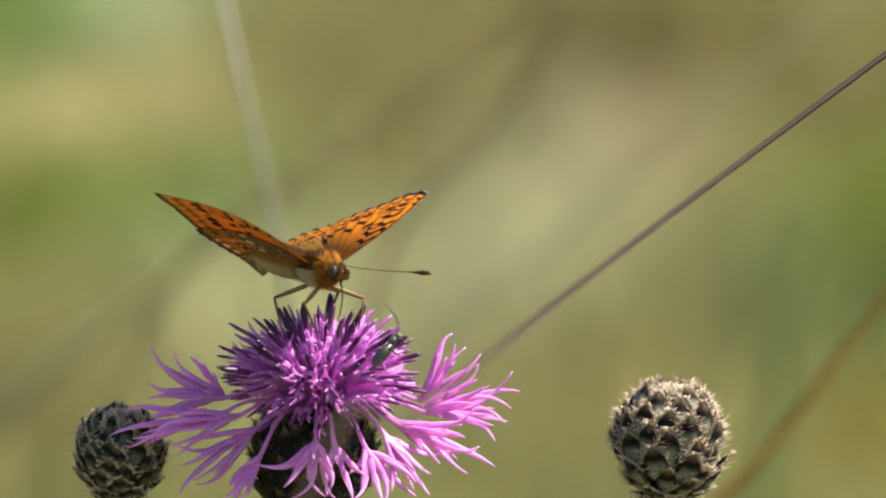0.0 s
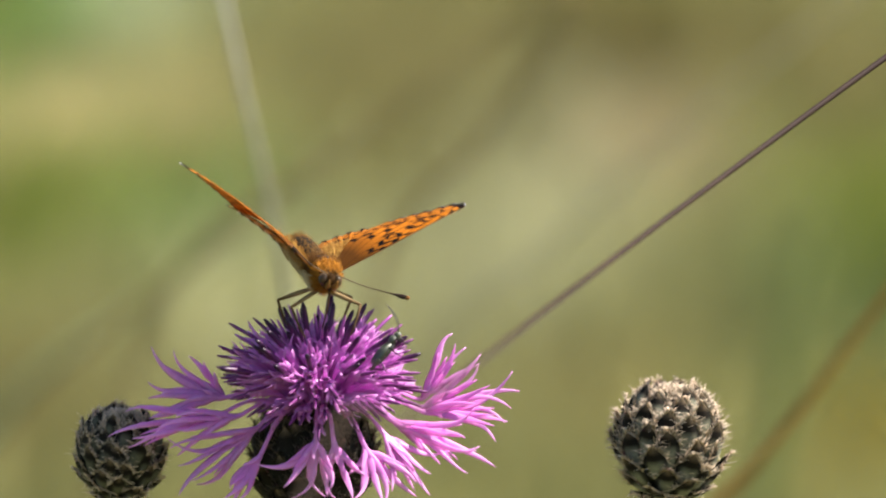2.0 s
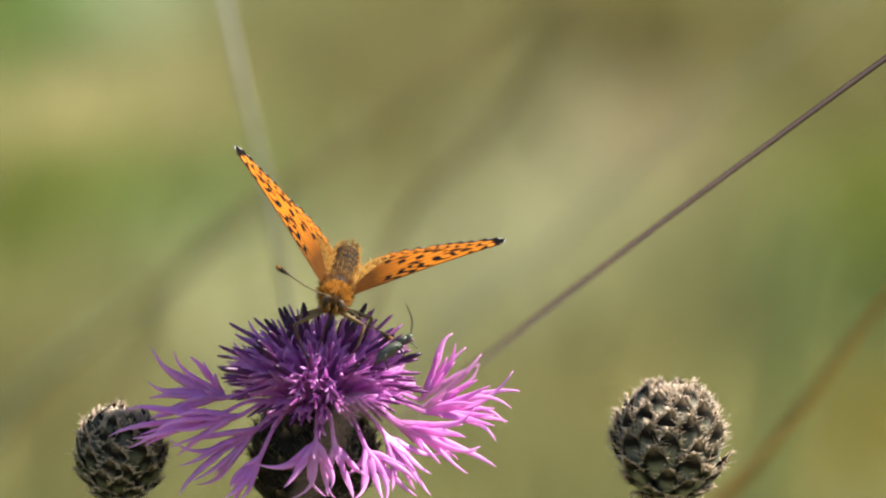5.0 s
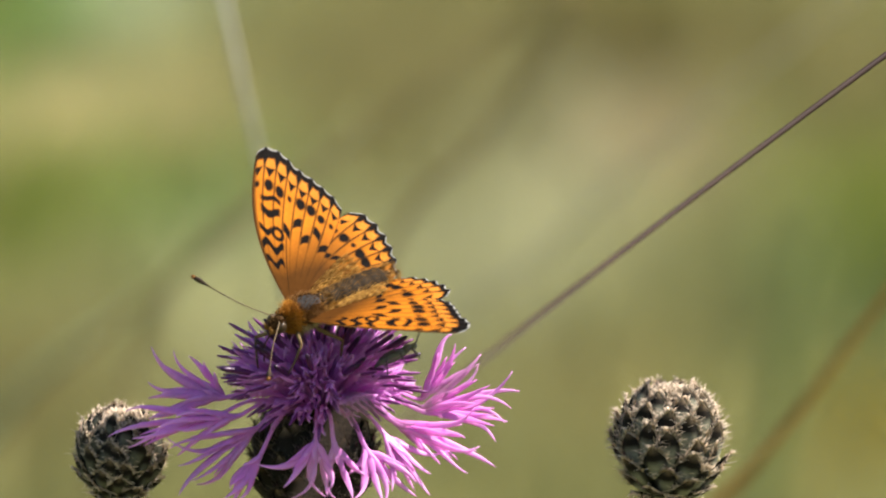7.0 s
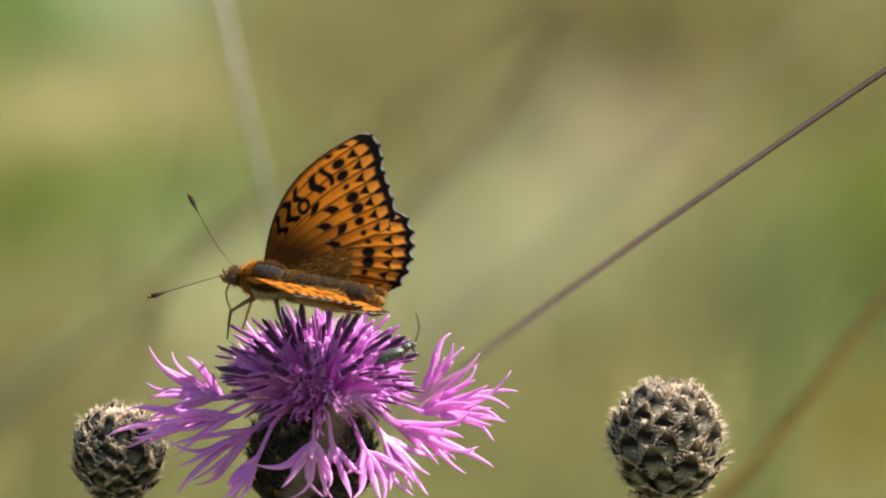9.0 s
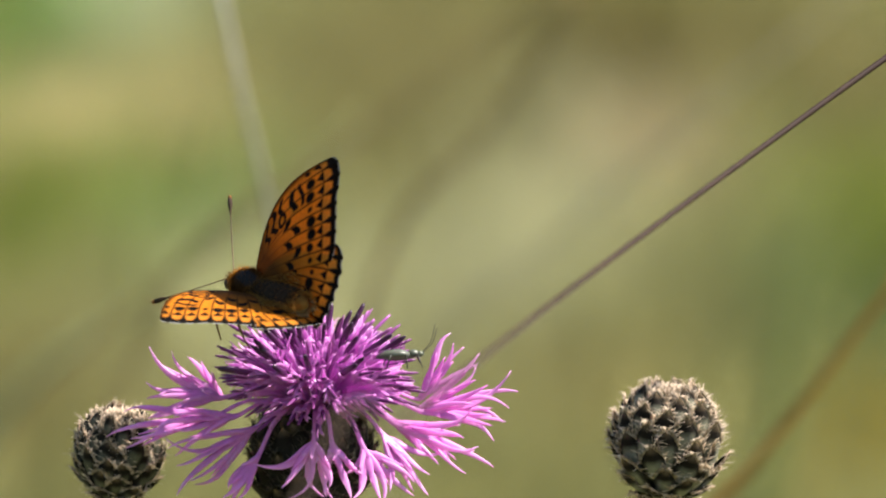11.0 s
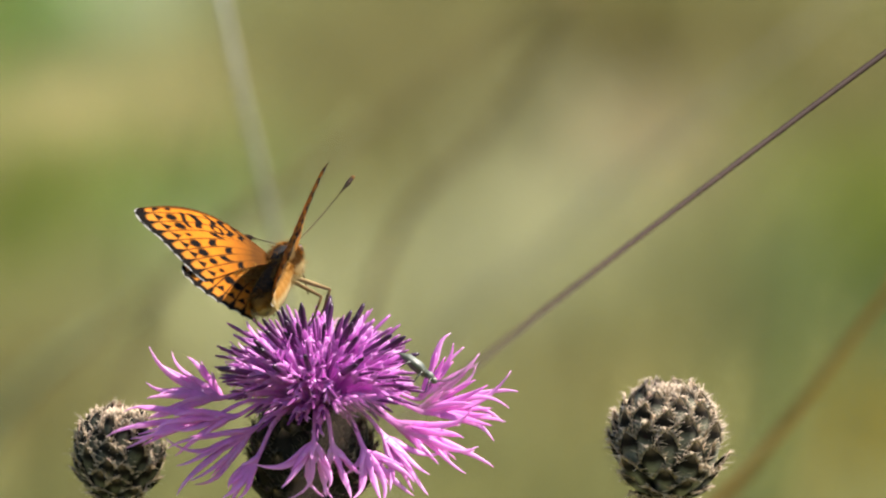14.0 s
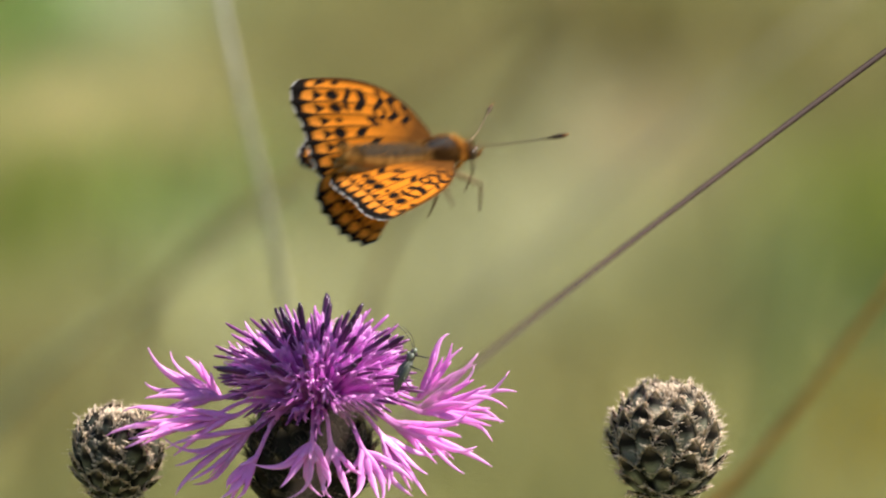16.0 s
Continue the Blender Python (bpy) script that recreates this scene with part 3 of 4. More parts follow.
def build_wing(parent, hind, mirror):
    rho, a, x, y = wing_grid(hind)
    nr, na = rho.shape
    camber = 0.0012 * np.sin(np.pi * np.clip(rho, 0, 1)) - 0.0009 * rho ** 2 * (a - 0.3) ** 2
    cells = 7 if hind else 8
    pleat = 0.00004 * np.cos(2 * np.pi * cells * a) * np.clip(rho * 2 - 0.5, 0, 1)
    lift = -0.00025 if hind else 0.0
    # the hindwing's inner margin folds down along the abdomen
    fold = -0.0011 * np.clip((a - 0.80) / 0.20, 0, 1) ** 1.5 * np.clip(rho * 1.6, 0, 1) if hind else 0.0
    s = Shape()
    for under in (0, 1):
        z = camber + pleat + lift + fold + (0.00004 if not under else -0.00004) * (1 - rho ** 20)
        col = wing_pattern(hind, under, rho, a, x, y)
        b = len(s.v)
        s.v += [(px, py * mirror, pz) for px, py, pz in zip(x.ravel(), y.ravel(), z.ravel())]
        s.c += [tuple(c) for c in col.reshape(-1, 3)]
        idx = (np.arange(nr - 1)[:, None] * na + np.arange(na - 1)[None]).ravel() + b
        flip = (under == 1) != (mirror < 0)
        quads = np.stack([idx, idx + na, idx + na + 1, idx + 1], -1)
        s.f += [tuple(q[::-1]) if not flip else tuple(q) for q in quads.tolist()]
    wing = part("hindwing" if hind else "forewing", s, M_WING, parent,
                "orange above with black spots, olive with silver spots below" if hind else "orange with black spots, bars and border")
    if hind:
        # long hair on the inner half of the upper side
        rnd, hair = random.Random(31), Shape()
        for i in range(700):
            r, q = int(nr * rnd.uniform(0.10, 0.62)), int((na - 1) * (1 - rnd.random() ** 1.5 * 0.6))
            p = Vector((x[r, q], y[r, q] * mirror, float((camber + pleat + lift + fold)[r, q])))
            d = Vector((-1, mirror * rnd.uniform(-0.1, 0.5), rnd.uniform(0.1, 0.6))).normalized()
            ln = rnd.uniform(0.0008, 0.0022)
            tint = rnd.choice(((0.32, 0.17, 0.035), (0.20, 0.10, 0.022), (0.42, 0.23, 0.05)))
            hair.tube([p, p + d * ln * 0.5, p + (d + Vector((0, 0, rnd.uniform(-0.4, 0.1)))) * ln], [0.00006, 0.00005, 0.00001], n=3, colour=tint)
        part("wing_hair", hair, M_FUR, wing, "golden brown hair")
    return wing


def build_butterfly():
    rnd = random.Random(21)
    thing = new("butterfly")
    tagged(thing, "orange fritillary butterfly with black-spotted wings on the knapweed head", "butterfly")
    fur_dark, fur_gold, fur_pale = (0.08, 0.035, 0.008), (0.46, 0.19, 0.022), (0.66, 0.54, 0.30)

    def thorax_tint(d):
        if d.z > 0.66 and -0.75 < d.x < 0.4:
            return (0.022, 0.020, 0.019)
        return fur_dark if d.z > 0 or d.x > 0.5 else (0.56, 0.45, 0.25)

    t = Shape()
    t.ball((0.0002, 0, -0.0012), (0.0041, 0.0023, 0.0026), nu=22, nv=14, colour=thorax_tint)
    part("thorax", t, M_SHELL, thing)
    ab = Shape()
    path, rad, k = [], [], 30
    for i in range(k + 1):
        u = i / k
        path.append(Vector((0.0006 - 0.0156 * u, 0, -0.0004 * math.sin(u * 3) - 0.0002 * u)))
        rad.append(0.00215 * (0.75 + 0.35 * math.sin(math.pi * (u * 0.8 + 0.1))) * (1 - 0.75 * max(0, u - 0.8) / 0.2) * (1 + 0.035 * math.sin(u * 48)))
    ab.tube(path, rad, [r * 1.05 for r in rad], n=16)
    ab.c = [((0.32, 0.235, 0.11) if v.z < -0.0008 else ((0.20, 0.095, 0.02) if v.z < 0.0008 else (0.022, 0.014, 0.007))) for v in ab.v]
    abdomen = part("abdomen", ab, M_SHELL, thing, "dark brown above, ochre below, ringed")
    h = Shape()
    h.ball((0.0048, 0, -0.0014), (0.0012, 0.0014, 0.0013), nu=16, nv=10, colour=(0.05, 0.025, 0.009))
    head = part("head", h, M_SHELL, thing)
    for m in (1, -1):
        e = Shape()
        e.ball((0.0052, 0.00105 * m, -0.0012), (0.00085, 0.0007, 0.0009), nu=14, nv=9)
        part("eye", e, M_EYE, head, "dark brown glossy eye")
        pa = Shape()
        pa.tube(bent([(0.0056, 0.0004 * m, -0.0022), (0.0066, 0.0006 * m, -0.0018), (0.0072, 0.0006 * m, -0.0008)], 6),
                [0.0003, 0.0004, 0.00042, 0.0004, 0.0003, 0.0002, 0.0001], n=6, colour=(0.22, 0.11, 0.03))
        part("palp", pa, M_FUR, head)
        an = Shape()
        up = -0.0014 if m > 0 else 0.0036                # the left one is held lower
        way = bent([(0.0054, 0.0006 * m, -0.0003), (0.0098, 0.0042 * m, up * 0.4), (0.0150, 0.0092 * m, up + 0.0010)], 16)
        an.tube(way, [0.00009] * 14 + [0.00020, 0.00040, 0.00034], n=6, colour=(0.17, 0.12, 0.07), tip=(0.03, 0.02, 0.015))
        an.ball(way[-1] + (way[-1] - way[-2]) * 0.25, (0.00034,) * 3, nu=8, nv=6, colour=(0.20, 0.09, 0.03))
        part("antenna", an, M_SHELL, head, "thin brown antenna with a black club")
    pb = Shape()
    pb.tube(bent([(0.0058, 0, -0.0024), (0.0066, 0, -0.0050), (0.0058, 0, -0.0085)], 10), [0.00016 - 0.000006 * i for i in range(11)], n=6, colour=(0.07, 0.04, 0.02))
    part("proboscis", pb, M_SHELL, head, "thin dark proboscis reaching into the florets")
    legs = []
    # four walking legs, femur sideways, shin and foot down to the florets
    for m in (1, -1):
        for x0, x1, out in ((0.0016, 0.0042, 0.0052), (-0.0014, -0.0034, 0.0056)):
            lg = Shape()
            a, b = Vector((x0, 0.0010 * m, -0.0038)), Vector((x1, out * m, -0.0056))
            c = Vector((x1 * 1.15, (out - 0.0010) * m, -0.0084))
            d = Vector((x1 * 1.25, (out - 0.0018) * m, -0.0100))
            lg.tube([a, (a + b) / 2, b], [0.00034, 0.00036, 0.00022], n=6, colour=(0.30, 0.22, 0.11), tip=(0.12, 0.075, 0.036))
            lg.tube([b, (b + c) / 2, c, d], [0.00022, 0.00021, 0.00016, 0.00010], n=6, colour=(0.10, 0.062, 0.03))
            legs.append(part("leg", lg, M_SHELL, thing))
    # fur on thorax and head, and on the abdomen
    fur, belly = Shape(), Shape()

    def tuft(fur, p, d, ln, col):
        d = d.normalized()
        j = Vector((rnd.gauss(0, 0.25), rnd.gauss(0, 0.25), rnd.gauss(0, 0.25)))
        fur.tube([p, p + (d + j * 0.4) * ln * 0.55, p + (d + j) * ln], [0.00005, 0.00004, 0.00001], n=3, colour=[c * 0.8 for c in col], tip=col)

    for i in range(3600):
        d = Vector((rnd.gauss(0, 1), rnd.gauss(0, 1), rnd.gauss(0, 1))).normalized()
        if d.z > 0.62 and abs(d.y) < 0.5 and -0.75 < d.x < 0.42 and rnd.random() < 0.86:
            continue
        p = Vector((0.0002 + d.x * 0.0040, d.y * 0.0022, -0.0012 + d.z * 0.0025))
        col = fur_pale if d.z < -0.08 and d.x < 0.45 else (fur_gold if d.x > 0.5 else ((0.26, 0.125, 0.025) if d.x < -0.5 else (0.13, 0.056, 0.012)))
        tuft(fur, p, d + Vector((-1.0, 0, 0)), rnd.uniform(0.0005, 0.0011), col)
    for i in range(1900):
        u = rnd.random() ** 1.2
        w = rnd.uniform(0, 6.283)
        d = Vector((0, math.cos(w), math.sin(w)))
        p = Vector((-0.0002 - 0.0145 * u, 0, -0.0002)) + d * 0.0021 * (1 - 0.30 * u)
        tuft(belly, p, d + Vector((-1.6, 0, 0)), rnd.uniform(0.0005, 0.0011), (0.46, 0.35, 0.17) if d.z < -0.25 else ((0.40, 0.19, 0.032) if d.z < 0.7 else (0.18, 0.09, 0.02)))
    for i in range(260):
        d = Vector((rnd.gauss(0.4, 1), rnd.gauss(0, 1), rnd.gauss(0, 1))).normalized()
        tuft(fur, Vector((0.0048, 0, -0.0013)) + d * 0.0012, d, rnd.uniform(0.0004, 0.0008), (0.13, 0.065, 0.018))
    part("fur", fur, M_FUR, thing, "golden brown hair, paler below")
    part("abdomen_fur", belly, M_FUR, abdomen)
    wings = {}
    for side, m in (("left", 1), ("right", -1)):
        for hind in (False, True):
            wings[side, hind] = build_wing(thing, hind, m)
    return thing, wings, abdomen, legs


def build_beetle():
    """A small grey-green long-legged beetle on the rim of the florets; x is forwards."""
    thing = new("beetle")
    big = 1.22
    tagged(thing, "small grey-green beetle with thin antennae on the florets", "beetle")
    green = (0.065, 0.073, 0.053)
    for m in (1, -1):
        e = Shape()
        e.tube([Vector((0.0006, 0.00045 * m, 0.0008)), Vector((-0.0006, 0.00055 * m, 0.0010)), Vector((-0.0022, 0.0005 * m, 0.0009)), Vector((-0.0034, 0.0002 * m, 0.0006))],
               [0.00035, 0.0006, 0.0005, 0.00012], [0.0003, 0.0005, 0.00045, 0.0001], n=8, colour=green)
        e.v = [Vector(v) * big for v in e.v]
        part("wing_case", e, M_BEETLE, thing, "grey-green wing case")
        an = Shape()
        an.tube(bent([(0.0022, 0.0002 * m, 0.0009), (0.0034, 0.0009 * m, 0.0022), (0.0040, 0.0015 * m, 0.0042)], 8), [0.00005] * 8 + [0.00002], n=4, colour=(0.05, 0.045, 0.03))
        an.v = [Vector(v) * big for v in an.v]
        part("antenna", an, M_BEETLE, thing)
        for x0, x1 in ((0.0010, 0.0020), (0.0, 0.0002), (-0.0010, -0.0024)):
            g = Shape()
            g.tube([Vector((x0, 0.0003 * m, 0.0005)), Vector(((x0 + x1) / 2, 0.0014 * m, 0.0010)), Vector((x1, 0.0021 * m, -0.0006))], [0.00012, 0.00012, 0.00006], n=4, colour=(0.03, 0.03, 0.02))
            g.v = [Vector(v) * big for v in g.v]
            part("leg", g, M_BEETLE, thing)
    b = Shape()
    b.ball((-0.0008, 0, 0.0006), (0.0020, 0.0007, 0.0005), nu=12, nv=8, colour=(0.05, 0.055, 0.04))
    b.v = [v * big for v in b.v]
    part("body", b, M_BEETLE, thing)
    h = Shape()
    h.ball((0.0011, 0, 0.0009), (0.0007, 0.0006, 0.0005), nu=12, nv=8, colour=green)
    h.ball((0.0019, 0, 0.0008), (0.0005, 0.00045, 0.0004), nu=10, nv=7, colour=(0.07, 0.08, 0.05))
    h.v = [v * big for v in h.v]
    part("head", h, M_BEETLE, thing)
    return thing


# ---- the place ----
build_ground()
build_grass()
swaying = build_stalk('grass_stalk', 'leaning purple-brown dry grass stalk, thin and smooth',
            [(-0.22, -0.45, -0.02), (-0.0156, -0.29, 0.6322), (-0.0058, -0.21, 0.6274), (0.0056, -0.14, 0.6252), (0.0167, -0.092, 0.6265), (0.0375, -0.04, 0.6344), (0.0651, 0.0, 0.6489), (0.0759, 0.012, 0.6548)],
            0.00036, (0.062, 0.043, 0.028), (0.019, 0.009, 0.008), -0.40)
build_stalk('grass_stalk', 'pale grey upright grass stalk, weathered',
            [(-0.008, 0.42, 0.0), (-0.0283, 0.4100, 0.5265), (-0.0326, 0.3800, 0.5711), (-0.0380, 0.3600, 0.5999), (-0.0420, 0.3600, 0.6193)],
            0.0011, (0.31, 0.3, 0.21), (0.4, 0.38, 0.32))
build_stalk('grass_stalk', 'ochre dry grass stalk, leaning',
            [(0.02, 0.34, 0.0), (0.0412, 0.3000, 0.5169), (0.0568, 0.3000, 0.5370), (0.0691, 0.3000, 0.5528), (0.0846, 0.3000, 0.5738)],
            0.0013, (0.42, 0.22, 0.05), (0.4, 0.21, 0.05))
build_stalk('grass_stalk', 'brown dry grass stalk, leaning',
            [(-0.25, 0.75, 0.0), (-0.1164, 0.8000, 0.4492), (-0.0624, 0.8000, 0.5035), (-0.0197, 0.8000, 0.5354), (0.0268, 0.8000, 0.5712)],
            0.0011, (0.24, 0.185, 0.085), (0.22, 0.16, 0.07))
build_stalk('grass_stalk', 'brown dry grass stalk, leaning',
            [(-0.1, 0.65, 0.0), (-0.0110, 0.7000, 0.5244), (0.0099, 0.7000, 0.5481), (0.0320, 0.7000, 0.5822)],
            0.0014, (0.26, 0.20, 0.09), (0.17, 0.115, 0.05))
build_blade('pale green grass leaf, leaning',
            [(-0.2128, 1.1000, 0.0), (-0.1271, 1.1000, 0.4145), (-0.0842, 1.1000, 0.4496), (-0.0479, 1.1000, 0.4751), (-0.0226, 1.1000, 0.5037)], 0.0016, (0.50, 0.52, 0.27), (0.50, 0.52, 0.28))
build_stalk('grass_stalk', 'brown dry grass stalk, thin and leaning',
            [(-0.17, 0.72, 0.0), (-0.0649, 0.75, 0.5059), (-0.0246, 0.75, 0.537), (0.0021, 0.75, 0.5582), (0.0268, 0.75, 0.5774)],
            0.0010, (0.26, 0.20, 0.09), (0.20, 0.14, 0.065))
build_stalk('grass_stalk', 'pale dry grass stalk, thin and leaning',
            [(-0.05, 0.9, 0.0), (-0.0035, 0.9, 0.4645), (0.0282, 0.9, 0.4951), (0.057, 0.9, 0.5213), (0.0913, 0.9, 0.5488), (0.1056, 0.9, 0.5603)],
            0.0012, (0.46, 0.41, 0.24), (0.44, 0.38, 0.25))
build_blade('dark green grass leaf, upright',
            [(0.1006, 1.8000, 0.0), (0.1164, 1.8000, 0.2717), (0.1244, 1.8000, 0.3237), (0.1303, 1.8000, 0.3590), (0.1342, 1.8000, 0.3900)], 0.006, (0.30, 0.34, 0.12), (0.30, 0.33, 0.12))
build_flower()
build_bud("closed dark knapweed bud with tan-fringed scales, egg-shaped", (0.05, 0.03, 0), (0.0336, 0.0, 0.5912), 0.0138, 0.0168, 5, (0.002, 0, 0))
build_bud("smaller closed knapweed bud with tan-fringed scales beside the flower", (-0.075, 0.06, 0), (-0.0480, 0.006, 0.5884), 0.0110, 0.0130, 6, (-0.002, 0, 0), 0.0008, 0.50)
butterfly, wings, abdomen, legs = build_butterfly()
beetle = build_beetle()


def motions():
    # seconds; body's place (x, y, and height over 0.62 m, in millimetres); heading, pitch, roll; lift of left and right wings;
    # forward swing of the left and right forewings, then of the hindwings; how far the hindwings hang below the forewings; the abdomen's rise, in degrees
    flight = [
        (0.00, -18.07, -3.0, -1.19, -56.6, 1.1, -4.7, 26.7, 26.6, 6.9, -5.3, 5.0, -7.3, -3.3, -0.8, 5.5),
        (0.20, -15.49, -3.0, -3.93, -59.3, -3.9, -0.4, 19.4, 19.6, -2.1, -1.8, -4.2, -1.7, -3.3, -1.9, 8.1),
        (0.40, -15.02, -3.1, -4.82, -56.0, -11.3, -1.5, 34.9, 35.1, -0.9, -2.5, -2.9, -0.4, -3.3, -3.0, 6.9),
        (0.50, -14.36, -3.1, -4.54, -55.9, -11.9, -1.1, 10.6, 11.1, -4.2, -18.4, -6.1, -18.2, -3.3, -3.2, 6.4),
        (0.60, -15.34, -3.1, -4.78, -58.7, -11.0, -2.6, 12.1, 12.8, -5.3, -0.3, -7.4, 2.2, -3.3, -3.5, 6.8),
        (0.80, -15.50, -3.2, -3.91, -58.3, -13.3, -1.0, 49.1, 48.9, -1.5, -10.4, -3.5, -9.0, -3.3, -3.4, 1.8),
        (1.00, -14.55, -3.2, -4.38, -56.0, -12.3, -0.4, 2.6, 1.9, -3.4, -17.9, -5.3, -17.8, -3.3, -3.3, 4.3),
        (1.30, -15.32, -3.3, -3.42, -58.3, -11.7, -1.2, 39.5, 39.5, -2.2, -4.8, -4.2, -3.7, -3.3, -3.6, 2.3),
        (1.50, -16.27, -3.4, -3.25, -64.8, -10.5, -2.4, -6.3, -6.1, -1.7, -17.2, -3.7, -17.6, -3.3, -3.1, 2.8),
        (1.70, -16.77, -3.4, -3.76, -70.7, -11.4, -6.7, 45.5, 46.5, 0.8, -2.8, -1.2, -2.9, -2.1, -1.9, 3.1),
        (1.90, -17.90, -3.5, -2.99, -74.6, -7.6, -9.8, 5.8, 7.5, 7.5, 1.8, 5.4, -0.1, -4.9, -3.9, 5.2),
        (2.00, -17.51, -3.5, -1.85, -76.6, -4.2, -9.9, 29.5, 29.5, 3.7, 2.6, 1.6, -0.0, -4.3, -3.0, 3.3),
        (2.10, -18.12, -3.5, -2.97, -79.2, -6.7, -10.3, 41.3, 42.7, 3.4, 2.7, 1.3, 0.4, -4.3, -3.2, 4.8),
        (2.30, -18.38, -3.5, -3.63, -79.4, -4.9, -7.7, 2.5, 3.9, 6.0, 4.8, 3.9, 2.9, -4.3, -3.6, 8.0),
        (2.50, -16.91, -3.6, -2.77, -82.6, -4.0, -10.0, 40.9, 40.2, -3.4, 9.7, -5.3, 8.3, -4.3, -4.0, 4.0),
        (2.70, -16.97, -3.6, -3.75, -85.1, -5.7, -12.4, 6.8, 9.1, 0.7, 11.6, 0.1, 12.0, -3.7, -4.8, 7.3),
        (2.90, -16.96, -3.7, -3.80, -88.6, -9.6, -12.4, 43.9, 46.1, 9.9, 7.8, 10.4, 10.2, -3.1, -5.6, 3.0),
        (3.00, -16.41, -3.7, -3.54, -87.4, -5.2, -13.0, 19.8, 19.2, 16.2, 4.8, 14.0, 2.7, -4.9, -3.7, 8.9),
        (3.10, -16.75, -3.7, -4.13, -85.3, -6.0, -10.8, 5.1, 7.1, 9.7, 10.2, 11.2, 13.9, -2.6, -6.0, 7.5),
        (3.30, -16.12, -3.8, -2.80, -87.2, -7.1, -15.1, 35.0, 38.0, 10.6, 5.9, 12.6, 9.2, -2.0, -6.0, 1.1),
        (3.50, -16.14, -3.8, -3.80, -90.1, -8.8, -11.3, 14.4, 13.9, 16.3, 5.4, 14.1, 3.4, -5.4, -3.7, 4.5),
        (3.70, -15.54, -3.9, -3.76, -89.2, -7.8, -12.6, 16.5, 19.1, 18.7, 7.4, 19.4, 8.8, -2.6, -5.3, 2.4),
        (3.80, -15.27, -3.9, -4.08, -88.7, -5.9, -13.3, 2.8, 5.3, 19.9, 11.4, 19.7, 11.7, -3.1, -5.0, 5.5),
        (3.90, -14.82, -3.9, -3.68, -88.3, -4.6, -17.4, 19.6, 23.2, 10.6, 6.4, 9.5, 5.5, -3.7, -4.7, 5.0),
        (4.00, -14.68, -4.0, -3.59, -87.8, -6.0, -18.9, 39.8, 39.4, 13.0, 4.7, 10.9, 2.8, -4.3, -4.3, 2.8),
        (4.10, -14.32, -4.0, -3.42, -87.9, -5.1, -18.6, 20.5, 24.1, 12.3, 7.5, 10.9, 5.5, -4.4, -4.4, 3.2),
        (4.20, -14.44, -4.0, -3.62, -87.9, -4.1, -19.2, 14.6, 18.3, 11.4, 8.6, 10.5, 6.9, -4.5, -4.4, 4.9),
        (4.46, -14.57, -4.5, -3.75, -89.0, -4.8, -17.3, 34.4, 37.6, 9.5, 7.8, 10.1, 5.6, -4.4, -4.3, 4.9),
        (4.72, -14.92, -5.0, -4.10, -91.1, -6.5, -16.7, 7.5, 10.5, 7.0, 6.0, 9.0, 2.8, -4.2, -3.9, 4.9),
        (4.99, -15.39, -5.5, -4.62, -94.2, -9.0, -17.9, 32.4, 35.6, 4.0, 4.0, 7.4, -1.3, -3.7, -3.2, 4.9),
        (5.25, -15.92, -6.0, -5.21, -97.3, -12.2, -17.4, 9.5, 12.5, 0.7, 1.6, 5.6, -6.0, -3.2, -2.5, 4.7),
        (5.51, -16.45, -6.5, -5.80, -100.4, -14.2, -19.5, 35.3, 38.7, -2.5, -1.0, 3.8, -10.8, -2.7, -1.9, 4.7),
        (5.78, -16.93, -7.0, -6.31, -103.5, -17.2, -19.9, 15.3, 18.7, -5.5, -3.2, 2.3, -14.4, -2.2, -1.3, 4.6),
        (6.04, -17.27, -7.5, -6.68, -105.6, -19.2, -21.5, 34.7, 38.3, -8.1, -4.7, 1.1, -18.1, -1.9, -0.9, 4.6),
        (6.30, -17.41, -8.0, -6.80, -106.7, -19.2, -24.1, 38.9, 43.1, -10.0, -5.2, 0.7, -18.8, -1.9, -0.8, 4.7),
        (6.50, -17.73, -8.0, -5.14, -129.7, -0.1, -27.8, 16.9, 15.3, -16.8, 5.0, -4.9, -5.2, -2.0, -1.9, 5.4),
        (6.70, -17.34, -8.0, -5.58, -135.2, 4.5, -23.3, 18.8, 23.3, -12.8, 14.8, -10.6, 3.5, -2.4, -2.3, 2.3),
        (6.90, -20.30, -8.0, -5.21, -134.6, -7.7, -26.6, 35.3, 40.7, -4.3, 6.2, -11.4, -6.5, -2.7, -5.0, -0.2),
        (7.00, -20.27, -8.0, -7.35, -138.4, -12.7, -31.8, 26.4, 26.9, 4.0, 5.4, -7.4, -5.5, -2.8, -5.0, 1.7),
        (7.10, -20.54, -8.0, -8.21, -141.1, -7.6, -29.8, 21.3, 28.0, 8.2, 5.3, -1.8, -4.2, -2.9, -4.6, -1.1),
        (7.20, -20.95, -7.5, -5.54, -140.7, -13.9, -37.5, 34.6, 42.9, 0.1, -4.0, -8.6, -17.4, -3.0, -2.8, -0.8),
        (7.30, -18.99, -7.0, -4.49, -154.4, 7.2, -46.1, 30.4, 40.6, 3.1, 1.4, -4.4, -5.4, -3.1, -3.5, -7.9),
        (7.40, -18.69, -6.5, -4.60, -160.1, 13.9, -32.1, 4.0, 12.0, 12.2, 4.4, 8.0, 1.2, -3.6, -4.2, -1.4),
        (7.50, -18.97, -6.0, -5.76, -160.8, 15.3, -33.4, 21.8, 21.8, 5.1, 6.8, 2.8, 4.4, -3.2, -3.9, 2.4),
